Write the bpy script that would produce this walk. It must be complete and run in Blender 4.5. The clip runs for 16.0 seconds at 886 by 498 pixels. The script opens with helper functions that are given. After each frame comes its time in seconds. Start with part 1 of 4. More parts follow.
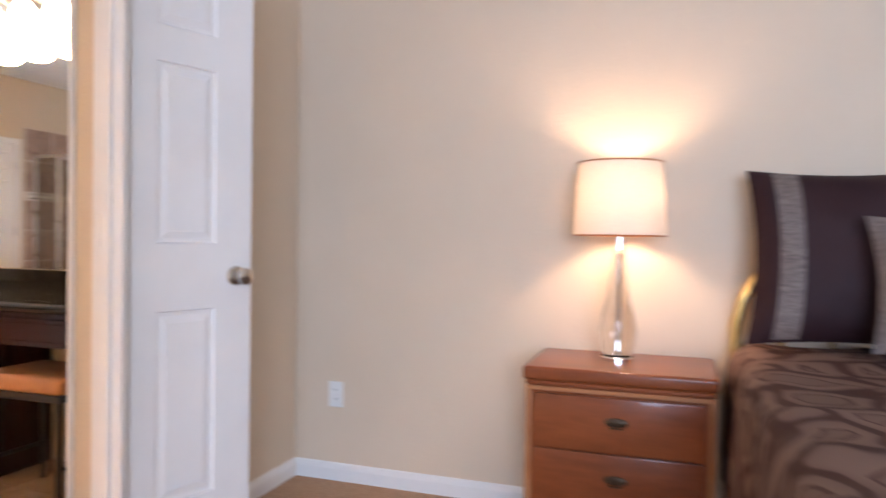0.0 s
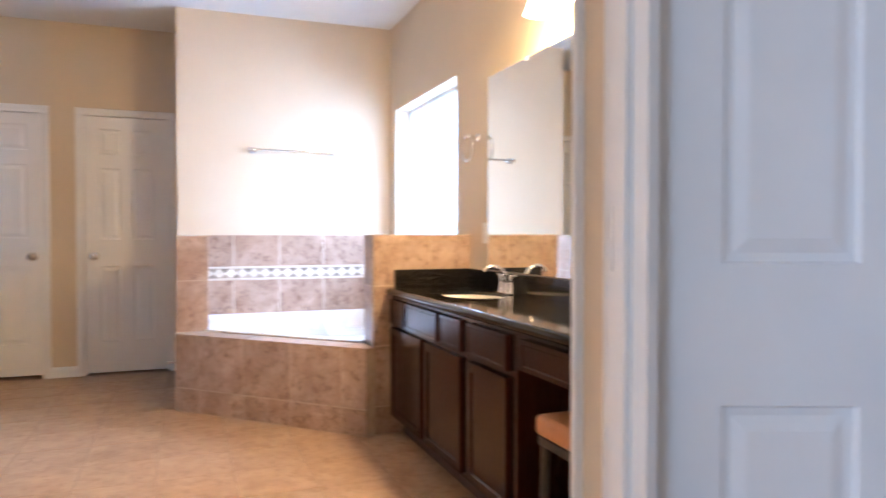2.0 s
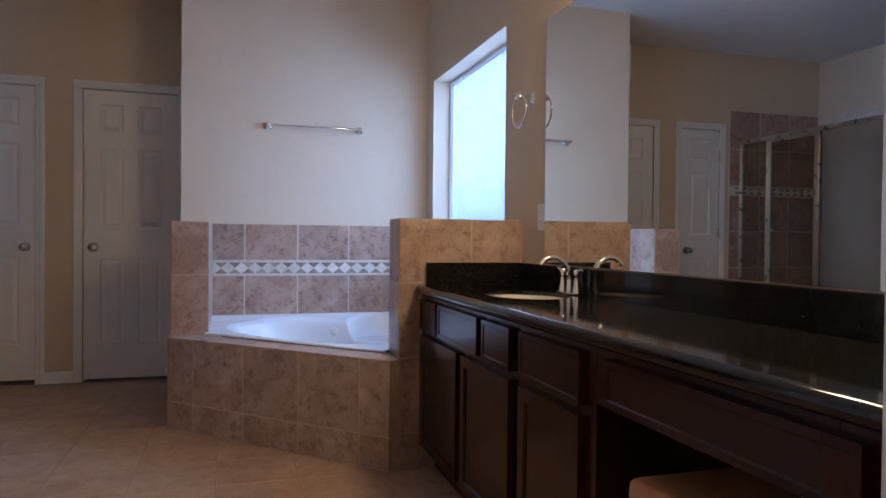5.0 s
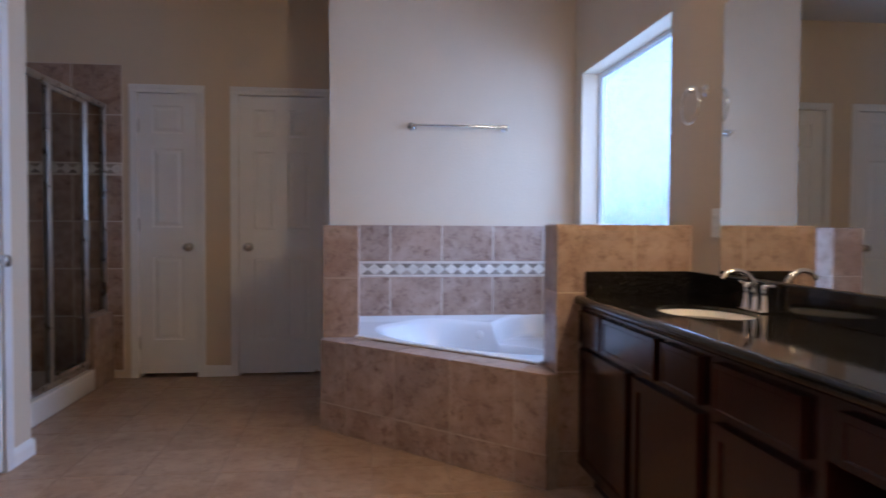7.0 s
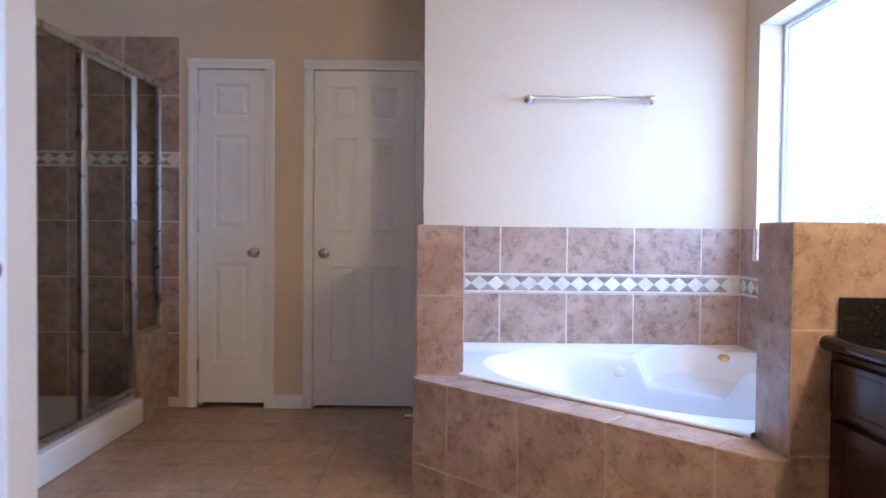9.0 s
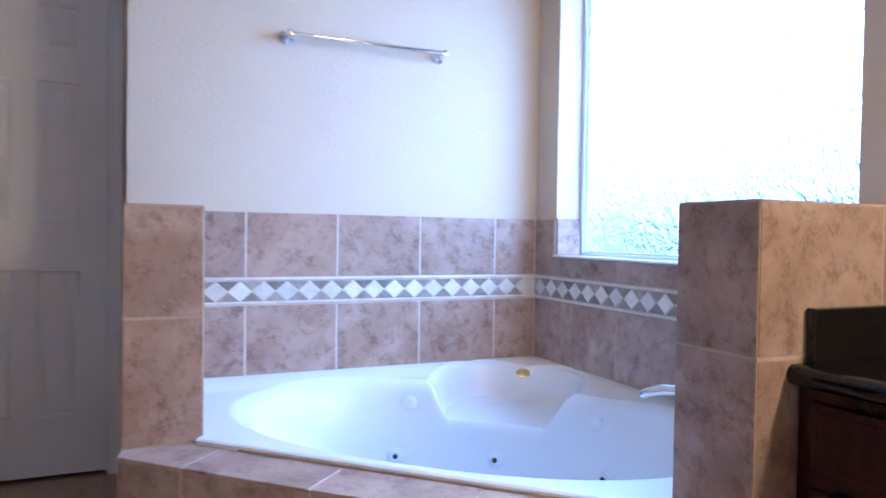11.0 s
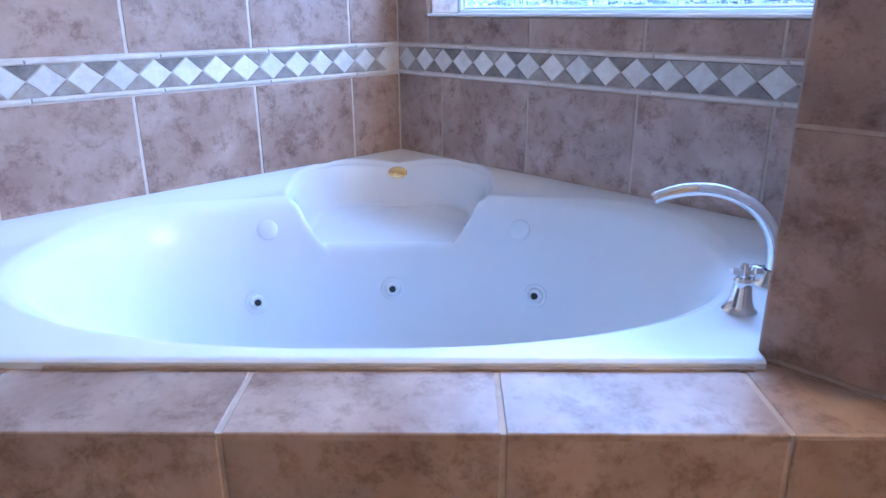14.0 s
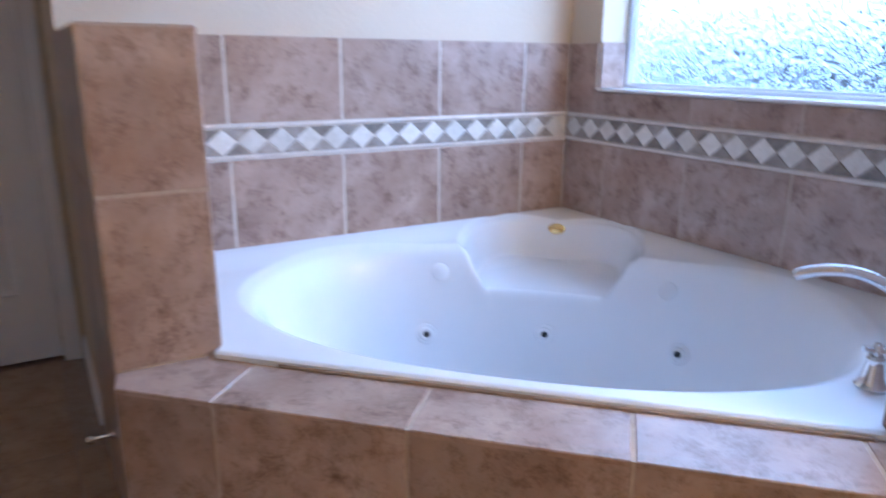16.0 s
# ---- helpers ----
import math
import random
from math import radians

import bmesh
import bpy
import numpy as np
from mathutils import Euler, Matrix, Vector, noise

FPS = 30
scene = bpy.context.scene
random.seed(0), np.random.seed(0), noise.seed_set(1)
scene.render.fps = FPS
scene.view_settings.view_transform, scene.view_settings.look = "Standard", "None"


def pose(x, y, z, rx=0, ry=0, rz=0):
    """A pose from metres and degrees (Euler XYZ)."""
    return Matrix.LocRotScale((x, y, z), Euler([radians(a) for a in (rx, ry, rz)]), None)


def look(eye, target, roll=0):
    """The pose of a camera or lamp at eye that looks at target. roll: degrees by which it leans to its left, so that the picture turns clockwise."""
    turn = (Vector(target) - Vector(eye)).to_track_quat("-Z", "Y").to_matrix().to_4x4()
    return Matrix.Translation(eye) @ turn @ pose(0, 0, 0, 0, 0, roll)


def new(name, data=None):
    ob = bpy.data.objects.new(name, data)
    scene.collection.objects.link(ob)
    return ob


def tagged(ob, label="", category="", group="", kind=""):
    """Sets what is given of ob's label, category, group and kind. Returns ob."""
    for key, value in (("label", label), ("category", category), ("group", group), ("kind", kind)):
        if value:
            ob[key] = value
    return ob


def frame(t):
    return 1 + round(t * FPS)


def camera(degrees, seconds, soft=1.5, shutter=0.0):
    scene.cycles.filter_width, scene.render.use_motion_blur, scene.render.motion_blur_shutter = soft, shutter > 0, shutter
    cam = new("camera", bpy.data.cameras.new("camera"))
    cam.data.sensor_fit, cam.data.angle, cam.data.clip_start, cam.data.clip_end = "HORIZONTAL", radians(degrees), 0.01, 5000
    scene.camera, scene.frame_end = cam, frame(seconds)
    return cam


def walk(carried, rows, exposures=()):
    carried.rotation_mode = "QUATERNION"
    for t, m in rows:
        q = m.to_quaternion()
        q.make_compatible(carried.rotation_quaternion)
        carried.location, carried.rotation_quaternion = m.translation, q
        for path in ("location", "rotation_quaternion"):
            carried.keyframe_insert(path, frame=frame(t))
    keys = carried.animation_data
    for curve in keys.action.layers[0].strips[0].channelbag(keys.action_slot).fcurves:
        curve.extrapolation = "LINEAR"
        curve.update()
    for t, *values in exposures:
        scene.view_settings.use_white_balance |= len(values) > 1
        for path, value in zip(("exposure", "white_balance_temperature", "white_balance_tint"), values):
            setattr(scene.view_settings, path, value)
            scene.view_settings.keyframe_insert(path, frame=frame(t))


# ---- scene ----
cam = camera(65.5, 16.0, 1.5, 0.5)
PATH = [
    (0, (-2.516, -6.031, 1.089), (-0.625, -5.381, 1.059), 0.8),
    (0.3, (-2.327, -5.998, 1.102), (-0.563, -5.056, 1.069), 0.7),
    (0.5, (-2.228, -5.893, 1.103), (-0.521, -4.836, 1.066), 0.5),
    (0.7, (-2.113, -5.818, 1.100), (-0.489, -4.637, 1.050), 0.3),
    (1, (-1.935, -5.727, 1.1), (-0.464, -4.372, 1.055), -0.1),
    (1.5, (-1.699, -5.535, 1.105), (-0.564, -3.888, 1.059), -0.3),
    (2, (-1.559, -5.324, 1.105), (-0.853, -3.454, 1.064), -0.0),
    (2.5, (-1.481, -5.162, 1.101), (-1.043, -3.212, 1.058), 0.1),
    (3, (-1.389, -4.967, 1.09), (-1.169, -2.98, 1.056), 0.2),
    (3.5, (-1.344, -4.793, 1.063), (-1.179, -2.8, 1.035), 0.5),
    (4, (-1.306, -4.663, 1.013), (-1.012, -2.684, 1.003), 1.0),
    (4.2, (-1.28, -4.636, 1.001), (-0.86, -2.681, 0.996), 1.0),
    (6.3, (-1.32, -4.56, 1.067), (-0.686, -2.663, 1.016), 0.5),
    (6.5, (-1.34, -4.523, 1.076), (-0.812, -2.595, 1.022), 0.5),
    (7, (-1.385, -4.435, 1.095), (-1.154, -2.45, 1.03), 0.3),
    (7.5, (-1.44, -4.217, 1.089), (-1.432, -2.218, 1.026), 0.3),
    (8, (-1.458, -3.99, 1.072), (-1.554, -1.993, 1.014), 0.5),
    (8.2, (-1.457, -3.886, 1.069), (-1.576, -1.89, 1.014), 0.6),
    (10.3, (-1.578, -2.797, 1.072), (-1.075, -0.862, 1.032), 0.7),
    (10.5, (-1.571, -2.714, 1.07), (-0.98, -0.804, 1.027), 0.8),
    (11, (-1.585, -2.52, 1.037), (-0.757, -0.7, 0.992), 0.9),
    (11.5, (-1.659, -2.356, 0.987), (-0.639, -0.645, 0.819), 0.6),
    (12, (-1.664, -2.201, 0.962), (-0.612, -0.547, 0.563), 0.5),
    (12.5, (-1.658, -2.113, 0.948), (-0.605, -0.498, 0.415), 0.4),
    (13, (-1.661, -1.973, 0.953), (-0.493, -0.469, 0.344), 0.2),
    (13.5, (-1.614, -1.883, 0.955), (-0.318, -0.499, 0.318), -0.2),
    (14, (-1.534, -1.78, 0.968), (-0.218, -0.426, 0.311), -0.3),
    (14.5, (-1.505, -1.733, 0.971), (-0.197, -0.383, 0.286), -0.3),
    (15, (-1.559, -1.748, 0.996), (-0.269, -0.382, 0.31), -0.2),
    (15.5, (-1.629, -1.807, 1.017), (-0.404, -0.37, 0.358), 0.0),
    (16, (-1.688, -1.933, 1.05), (-0.69, -0.285, 0.515), 0.6),
]
EXPOSURES = [
    (0.0, 0.36, 5750, 14), (0.5, 0.58, 5600, 12), (1.0, 0.50, 5450, 11), (1.5, 0.20, 5300, 10), (2.0, -0.10, 5200, 10),
    (2.5, -0.48, 5100, 10), (3.0, -0.80, 5000, 10), (3.5, -1.08, 4900, 11), (4.2, -1.50, 4800, 12), (6.3, -2.00, 4650, 15),
    (7.0, -1.74, 4700, 14), (7.5, -1.40, 4700, 14), (8.2, -1.06, 4700, 14), (10.3, -0.45, 4450, 12), (11.0, -0.88, 4250, 12),
    (11.6, -0.98, 4250, 12), (12.0, -0.98, 4250, 13), (12.5, -1.18, 4200, 11), (13.5, -1.08, 4200, 12), (14.5, -0.88, 4300, 13), (16.0, -1.13, 4650, 12),
]
walk(cam, [(t, look(eye, target, roll)) for t, eye, target, roll in PATH], EXPOSURES)

# ---- light ----
world = bpy.data.worlds.new("world")
scene.world = world
world.use_nodes = True
wn = world.node_tree
sky = wn.nodes.new("ShaderNodeTexSky")
sky.sky_type = "NISHITA"
sky.sun_disc = False
sky.sun_elevation = radians(42)
sky.sun_rotation = radians(250)
sky.air_density, sky.dust_density = 1.0, 3.0
wn.links.new(sky.outputs[0], wn.nodes["Background"].inputs[0])
wn.nodes["Background"].inputs[1].default_value = 0.15


def lamp(name, kind, place, energy, colour, size=0.05, target=None, size_y=None):
    data = bpy.data.lights.new(name, kind)
    data.energy, data.color = energy, colour
    if kind == "AREA":
        data.shape, data.size, data.size_y = "RECTANGLE", size, size_y or size
    elif kind == "SUN":
        data.angle = size
    else:
        data.shadow_soft_size = size
    ob = new(name, data)
    ob.matrix_world = look(place, target) if target else pose(*place)
    return ob


WARM = (1.0, 0.61, 0.25)
# hazy sun on the far side of the house, open shade outside the bathroom window
lamp("sun", "SUN", (0, 0, 10), 2.2, (1.0, 0.95, 0.88), radians(12), (6.0, -3.0, 3.0))
# bedroom window behind the walker
lamp("bedroom_window_light", "AREA", (-5.95, -7.3, 1.5), 172, (0.64, 0.79, 1.0), 2.4, (0, -7.0, 1.3), 1.7)
for y in (-2.73, -2.94, -3.15, -3.36):
    lamp("vanity_bulb", "POINT", (-0.13, y, 2.035), 58, WARM, 0.09)
lamp("bedside_bulb", "POINT", (0.03, -5.825, 1.25), 9, (1.0, 0.66, 0.40), 0.04)
# bright sky seen through the bathroom window, above the hedge
lamp("bathroom_window_light", "AREA", (0.95, -0.805, 2.36), 550, (0.60, 0.755, 1.0), 3.4, (-2, -0.805, 2.36), 2.32)


# ---- materials ----
def nodes_of(name):
    m = bpy.data.materials.new(name)
    m.use_nodes = True
    return m, m.node_tree, m.node_tree.nodes["Principled BSDF"]


def material(name, a, b=None, scale=6.0, rough=0.5, metal=0.0, bump=0.0, bump_scale=60.0, spread=(0.35, 0.65),
             stretch=(1, 1, 1), detail=6.0, pieces=0.0, coat=0.0, spec=0.5, fine=0.0):
    """Two-colour mottled surface. pieces: how much separate pieces differ."""
    m, t, bsdf = nodes_of(name)
    n, l = t.nodes, t.links
    co = n.new("ShaderNodeTexCoord")
    mp = n.new("ShaderNodeMapping")
    mp.inputs["Scale"].default_value = stretch
    l.new(co.outputs["Object"], mp.inputs["Vector"])
    info = n.new("ShaderNodeObjectInfo")
    noise_a = n.new("ShaderNodeTexNoise")
    noise_a.noise_dimensions = "4D"
    noise_a.inputs["Scale"].default_value = scale
    noise_a.inputs["Detail"].default_value = detail
    noise_a.inputs["Roughness"].default_value = 0.68
    l.new(mp.outputs[0], noise_a.inputs["Vector"])
    w = n.new("ShaderNodeMath")
    w.operation = "MULTIPLY"
    w.inputs[1].default_value = 40.0
    l.new(info.outputs["Random"], w.inputs[0])
    l.new(w.outputs[0], noise_a.inputs["W"])
    ramp = n.new("ShaderNodeValToRGB")
    ramp.color_ramp.elements[0].position, ramp.color_ramp.elements[1].position = spread
    ramp.color_ramp.elements[0].color = (*a, 1)
    ramp.color_ramp.elements[1].color = (*(b or a), 1)
    l.new(noise_a.outputs["Fac"], ramp.inputs["Fac"])
    out = ramp.outputs["Color"]
    if fine:
        nf = n.new("ShaderNodeTexNoise")
        nf.inputs["Scale"].default_value = scale * 4
        nf.inputs["Detail"].default_value = 4
        l.new(mp.outputs[0], nf.inputs["Vector"])
        mrf = n.new("ShaderNodeMapRange")
        mrf.inputs["To Min"].default_value, mrf.inputs["To Max"].default_value = 1 - fine, 1 + fine
        l.new(nf.outputs["Fac"], mrf.inputs["Value"])
        mf = n.new("ShaderNodeMix")
        mf.data_type, mf.blend_type = "RGBA", "MULTIPLY"
        mf.inputs["Factor"].default_value = 1.0
        l.new(out, mf.inputs["A"])
        l.new(mrf.outputs[0], mf.inputs["B"])
        out = mf.outputs["Result"]
    if pieces:
        mr = n.new("ShaderNodeMapRange")
        mr.inputs["To Min"].default_value, mr.inputs["To Max"].default_value = 1 - pieces, 1 + pieces
        l.new(info.outputs["Random"], mr.inputs["Value"])
        mx = n.new("ShaderNodeMix")
        mx.data_type, mx.blend_type = "RGBA", "MULTIPLY"
        mx.inputs["Factor"].default_value = 1.0
        l.new(out, mx.inputs["A"])
        l.new(mr.outputs[0], mx.inputs["B"])
        out = mx.outputs["Result"]
    l.new(out, bsdf.inputs["Base Color"])
    rr = n.new("ShaderNodeMapRange")
    rr.inputs["To Min"].default_value, rr.inputs["To Max"].default_value = max(0, rough * 0.85), min(1, rough * 1.15)
    l.new(noise_a.outputs["Fac"], rr.inputs["Value"])
    l.new(rr.outputs[0], bsdf.inputs["Roughness"])
    bsdf.inputs["Metallic"].default_value = metal
    bsdf.inputs["Coat Weight"].default_value = coat
    bsdf.inputs["Specular IOR Level"].default_value = spec
    if bump:
        nb = n.new("ShaderNodeTexNoise")
        nb.inputs["Scale"].default_value = bump_scale
        nb.inputs["Detail"].default_value = 4.0
        l.new(mp.outputs[0], nb.inputs["Vector"])
        bp = n.new("ShaderNodeBump")
        bp.inputs["Strength"].default_value = bump
        bp.inputs["Distance"].default_value = 0.004
        l.new(nb.outputs["Fac"], bp.inputs["Height"])
        l.new(bp.outputs["Normal"], bsdf.inputs["Normal"])
    return m


WALL = material("wall_paint", (0.60, 0.495, 0.355), (0.64, 0.53, 0.385), 1.3, 0.75, bump=0.35, bump_scale=70)
WALL_BED = material("bedroom_wall_paint", (0.65, 0.535, 0.400), (0.69, 0.57, 0.43), 1.2, 0.75, bump=0.3, bump_scale=70)
CEIL = material("ceiling_paint", (0.72, 0.70, 0.66), (0.77, 0.75, 0.71), 2.0, 0.85, bump=0.4, bump_scale=90)
WHITE = material("white_trim_paint", (0.76, 0.75, 0.73), (0.81, 0.80, 0.78), 2.5, 0.38, bump=0.05, bump_scale=40)


def stone_tile(name, light, mid, rust, rough, pieces, amount):
    """Glazed tile printed like stone: soft clouds, rusty blotches and fine dark flecks; each piece differs."""
    m, t, bsdf = nodes_of(name)
    n, l = t.nodes, t.links
    co = n.new("ShaderNodeTexCoord")
    info = n.new("ShaderNodeObjectInfo")
    shift = n.new("ShaderNodeMath")
    shift.operation = "MULTIPLY"
    shift.inputs[1].default_value = 53.0
    l.new(info.outputs["Random"], shift.inputs[0])

    def field(scale, detail, rough_, distort):
        f = n.new("ShaderNodeTexNoise")
        f.noise_dimensions = "4D"
        f.inputs["Scale"].default_value = scale
        f.inputs["Detail"].default_value = detail
        f.inputs["Roughness"].default_value = rough_
        f.inputs["Distortion"].default_value = distort
        l.new(co.outputs["Object"], f.inputs["Vector"])
        l.new(shift.outputs[0], f.inputs["W"])
        return f.outputs["Fac"]

    def band(value, low, high, top_):
        r = n.new("ShaderNodeMapRange")
        r.inputs["From Min"].default_value, r.inputs["From Max"].default_value = low, high
        r.inputs["To Max"].default_value = top_
        l.new(value, r.inputs["Value"])
        return r.outputs[0]

    def blend(fac, a_, b_):
        x = n.new("ShaderNodeMix")
        x.data_type = "RGBA"
        l.new(fac, x.inputs["Factor"])
        for sock, v in (("A", a_), ("B", b_)):
            if isinstance(v, tuple):
                x.inputs[sock].default_value = (*v, 1)
            else:
                l.new(v, x.inputs[sock])
        return x.outputs["Result"]

    clouds = field(6.0, 7, 0.62, 0.25)
    blotch = field(17.0, 14, 0.80, 0.2)
    flecks = field(60.0, 9, 0.78, 0.2)
    c = blend(band(clouds, 0.34, 0.66, 1.0), mid, light)
    c = blend(band(blotch, 0.49, 0.68, amount), c, rust)
    c = blend(band(flecks, 0.58, 0.72, amount * 0.6), c, tuple(v * 0.6 for v in rust))
    pale = tuple(min(1.0, v * 1.22) for v in light)
    c = blend(band(flecks, 0.40, 0.28, 0.45), c, pale)
    mr = n.new("ShaderNodeMapRange")
    mr.inputs["To Min"].default_value, mr.inputs["To Max"].default_value = 1 - pieces, 1 + pieces
    l.new(info.outputs["Random"], mr.inputs["Value"])
    mx = n.new("ShaderNodeMix")
    mx.data_type, mx.blend_type = "RGBA", "MULTIPLY"
    mx.inputs["Factor"].default_value = 1.0
    l.new(c, mx.inputs["A"])
    l.new(mr.outputs[0], mx.inputs["B"])
    l.new(mx.outputs["Result"], bsdf.inputs["Base Color"])
    rr = n.new("ShaderNodeMapRange")
    rr.inputs["To Min"].default_value, rr.inputs["To Max"].default_value = rough * 0.8, rough * 1.25
    l.new(blotch, rr.inputs["Value"])
    l.new(rr.outputs[0], bsdf.inputs["Roughness"])
    bp = n.new("ShaderNodeBump")
    bp.inputs["Strength"].default_value = 0.25
    bp.inputs["Distance"].default_value = 0.0025
    l.new(blotch, bp.inputs["Height"])
    l.new(bp.outputs["Normal"], bsdf.inputs["Normal"])
    return m


TILE = stone_tile("stone_look_tile", (0.45, 0.335, 0.262), (0.275, 0.180, 0.130), (0.108, 0.050, 0.031), 0.30, 0.08, 1.0)
TILE_FLOOR = stone_tile("floor_tile", (0.47, 0.325, 0.210), (0.35, 0.222, 0.132), (0.22, 0.122, 0.062), 0.38, 0.04, 0.8)
GROUT = material("grout", (0.56, 0.49, 0.41), (0.68, 0.61, 0.52), 30, 0.9, bump=0.2, bump_scale=200)
GROUT_MID = material("brown_grout", (0.40, 0.31, 0.23), (0.50, 0.40, 0.31), 30, 0.9, bump=0.2, bump_scale=200)
GROUT_FLOOR = material("floor_grout", (0.33, 0.24, 0.175), (0.41, 0.31, 0.235), 30, 0.8)
DIAMOND = material("travertine_white", (0.60, 0.55, 0.47), (0.76, 0.72, 0.65), 30, 0.45, pieces=0.12, fine=0.08)
SLATE = material("band_brown", (0.20, 0.165, 0.13), (0.34, 0.29, 0.24), 35, 0.5, pieces=0.3, fine=0.1)
LINER = material("band_liner", (0.56, 0.49, 0.42), (0.68, 0.61, 0.53), 25, 0.4, pieces=0.06)
ACRYLIC = material("white_acrylic", (0.75, 0.75, 0.75), (0.79, 0.79, 0.79), 1.5, 0.24)
CHROME = material("chrome", (0.78, 0.79, 0.80), (0.84, 0.85, 0.86), 8, 0.035, metal=1.0)
NICKEL = material("satin_nickel", (0.52, 0.50, 0.47), (0.60, 0.58, 0.55), 20, 0.26, metal=1.0)
BRASS = material("brass", (0.78, 0.55, 0.20), (0.84, 0.62, 0.27), 14, 0.18, metal=1.0)
ALU = material("shower_frame_metal", (0.50, 0.47, 0.42), (0.58, 0.55, 0.50), 14, 0.28, metal=1.0)
GRANITE = material("black_granite", (0.007, 0.0065, 0.006), (0.034, 0.028, 0.024), 150, 0.07, spread=(0.5, 0.8), detail=3, spec=0.38)
CABINET = material("espresso_wood", (0.015, 0.0036, 0.0020), (0.032, 0.0080, 0.0042), 5, 0.20, spec=0.3, bump=0.08, bump_scale=60,
                   stretch=(1.5, 1.5, 0.22), pieces=0.08, fine=0.15)
CABINET_IN = material("cabinet_inside", (0.030, 0.012, 0.009), (0.050, 0.020, 0.014), 5, 0.5, stretch=(2, 2, 0.25))
CHERRY = material("cherry_wood", (0.180, 0.045, 0.013), (0.275, 0.075, 0.023), 5, 0.30, spec=0.3, bump=0.05, bump_scale=50,
                  stretch=(2.2, 0.35, 2.2), coat=0.25, fine=0.12)
CHERRY_LIGHT = material("cherry_edge_wood", (0.36, 0.13, 0.045), (0.46, 0.20, 0.08), 5, 0.3, stretch=(2, 0.4, 2))
TAN = material("tan_vinyl", (0.42, 0.20, 0.085), (0.52, 0.27, 0.12), 9, 0.45, bump=0.2, bump_scale=120)
BRONZE = material("antique_bronze", (0.06, 0.035, 0.02), (0.11, 0.07, 0.04), 12, 0.4, metal=0.7)
BLACK = material("dark_metal", (0.012, 0.011, 0.011), (0.024, 0.022, 0.022), 12, 0.45)
CARPET = material("tan_carpet", (0.36, 0.22, 0.13), (0.50, 0.33, 0.21), 90, 0.95, bump=0.8, bump_scale=260)
PLASTIC = material("white_plastic", (0.78, 0.77, 0.74), (0.81, 0.80, 0.77), 4, 0.35)
SLOT = material("dark_slot", (0.02, 0.02, 0.02), (0.03, 0.03, 0.03), 4, 0.6)
VINYL = material("window_vinyl", (0.80, 0.81, 0.82), (0.84, 0.85, 0.86), 4, 0.35)
CAULK = material("caulk", (0.20, 0.135, 0.085), (0.34, 0.25, 0.17), 25, 0.6)
PORCELAIN = material("porcelain", (0.78, 0.76, 0.72), (0.82, 0.80, 0.76), 2, 0.1)
LAWN = material("lawn", (0.066, 0.075, 0.040), (0.105, 0.110, 0.065), 3, 0.95, bump=0.6, bump_scale=60)
LEAF = material("hedge_leaf", (0.042, 0.050, 0.030), (0.070, 0.078, 0.050), 3, 0.7, pieces=0.0)
BARK = material("bark", (0.06, 0.045, 0.03), (0.12, 0.09, 0.06), 20, 0.9, bump=0.5)
PLUM = material("plum_satin", (0.020, 0.009, 0.012), (0.036, 0.014, 0.015), 3, 0.6, spec=0.2, bump=0.25, bump_scale=160)


def mirror_material():
    m, t, b = nodes_of("mirror_silver")
    b.inputs["Base Color"].default_value = (0.86, 0.88, 0.87, 1)
    b.inputs["Metallic"].default_value = 1.0
    b.inputs["Roughness"].default_value = 0.008
    return m


def glass_material(name, rough, ior, tint, bump=0.0, scale=60.0, stretch=(1, 1, 1)):
    m = bpy.data.materials.new(name)
    m.use_nodes = True
    t = m.node_tree
    n, l = t.nodes, t.links
    n.remove(n["Principled BSDF"])
    g = n.new("ShaderNodeBsdfGlass")
    g.inputs["Color"].default_value = (*tint, 1)
    g.inputs["Roughness"].default_value = rough
    g.inputs["IOR"].default_value = ior
    l.new(g.outputs[0], n["Material Output"].inputs["Surface"])
    if bump:
        co = n.new("ShaderNodeTexCoord")
        mp = n.new("ShaderNodeMapping")
        mp.inputs["Scale"].default_value = stretch
        l.new(co.outputs["Object"], mp.inputs["Vector"])
        nb = n.new("ShaderNodeTexNoise")
        nb.inputs["Scale"].default_value = scale
        nb.inputs["Detail"].default_value = 3.0
        nb.inputs["Distortion"].default_value = 0.6
        l.new(mp.outputs[0], nb.inputs["Vector"])
        bp = n.new("ShaderNodeBump")
        bp.inputs["Strength"].default_value = bump
        bp.inputs["Distance"].default_value = 0.02
        l.new(nb.outputs["Fac"], bp.inputs["Height"])
        l.new(bp.outputs["Normal"], g.inputs["Normal"])
    return m


def glow_material(name, colour, strength, base=(0.85, 0.82, 0.75)):
    m, t, b = nodes_of(name)
    b.inputs["Base Color"].default_value = (*base, 1)
    b.inputs["Roughness"].default_value = 0.35
    b.inputs["Emission Color"].default_value = (*colour, 1)
    b.inputs["Emission Strength"].default_value = strength
    return m


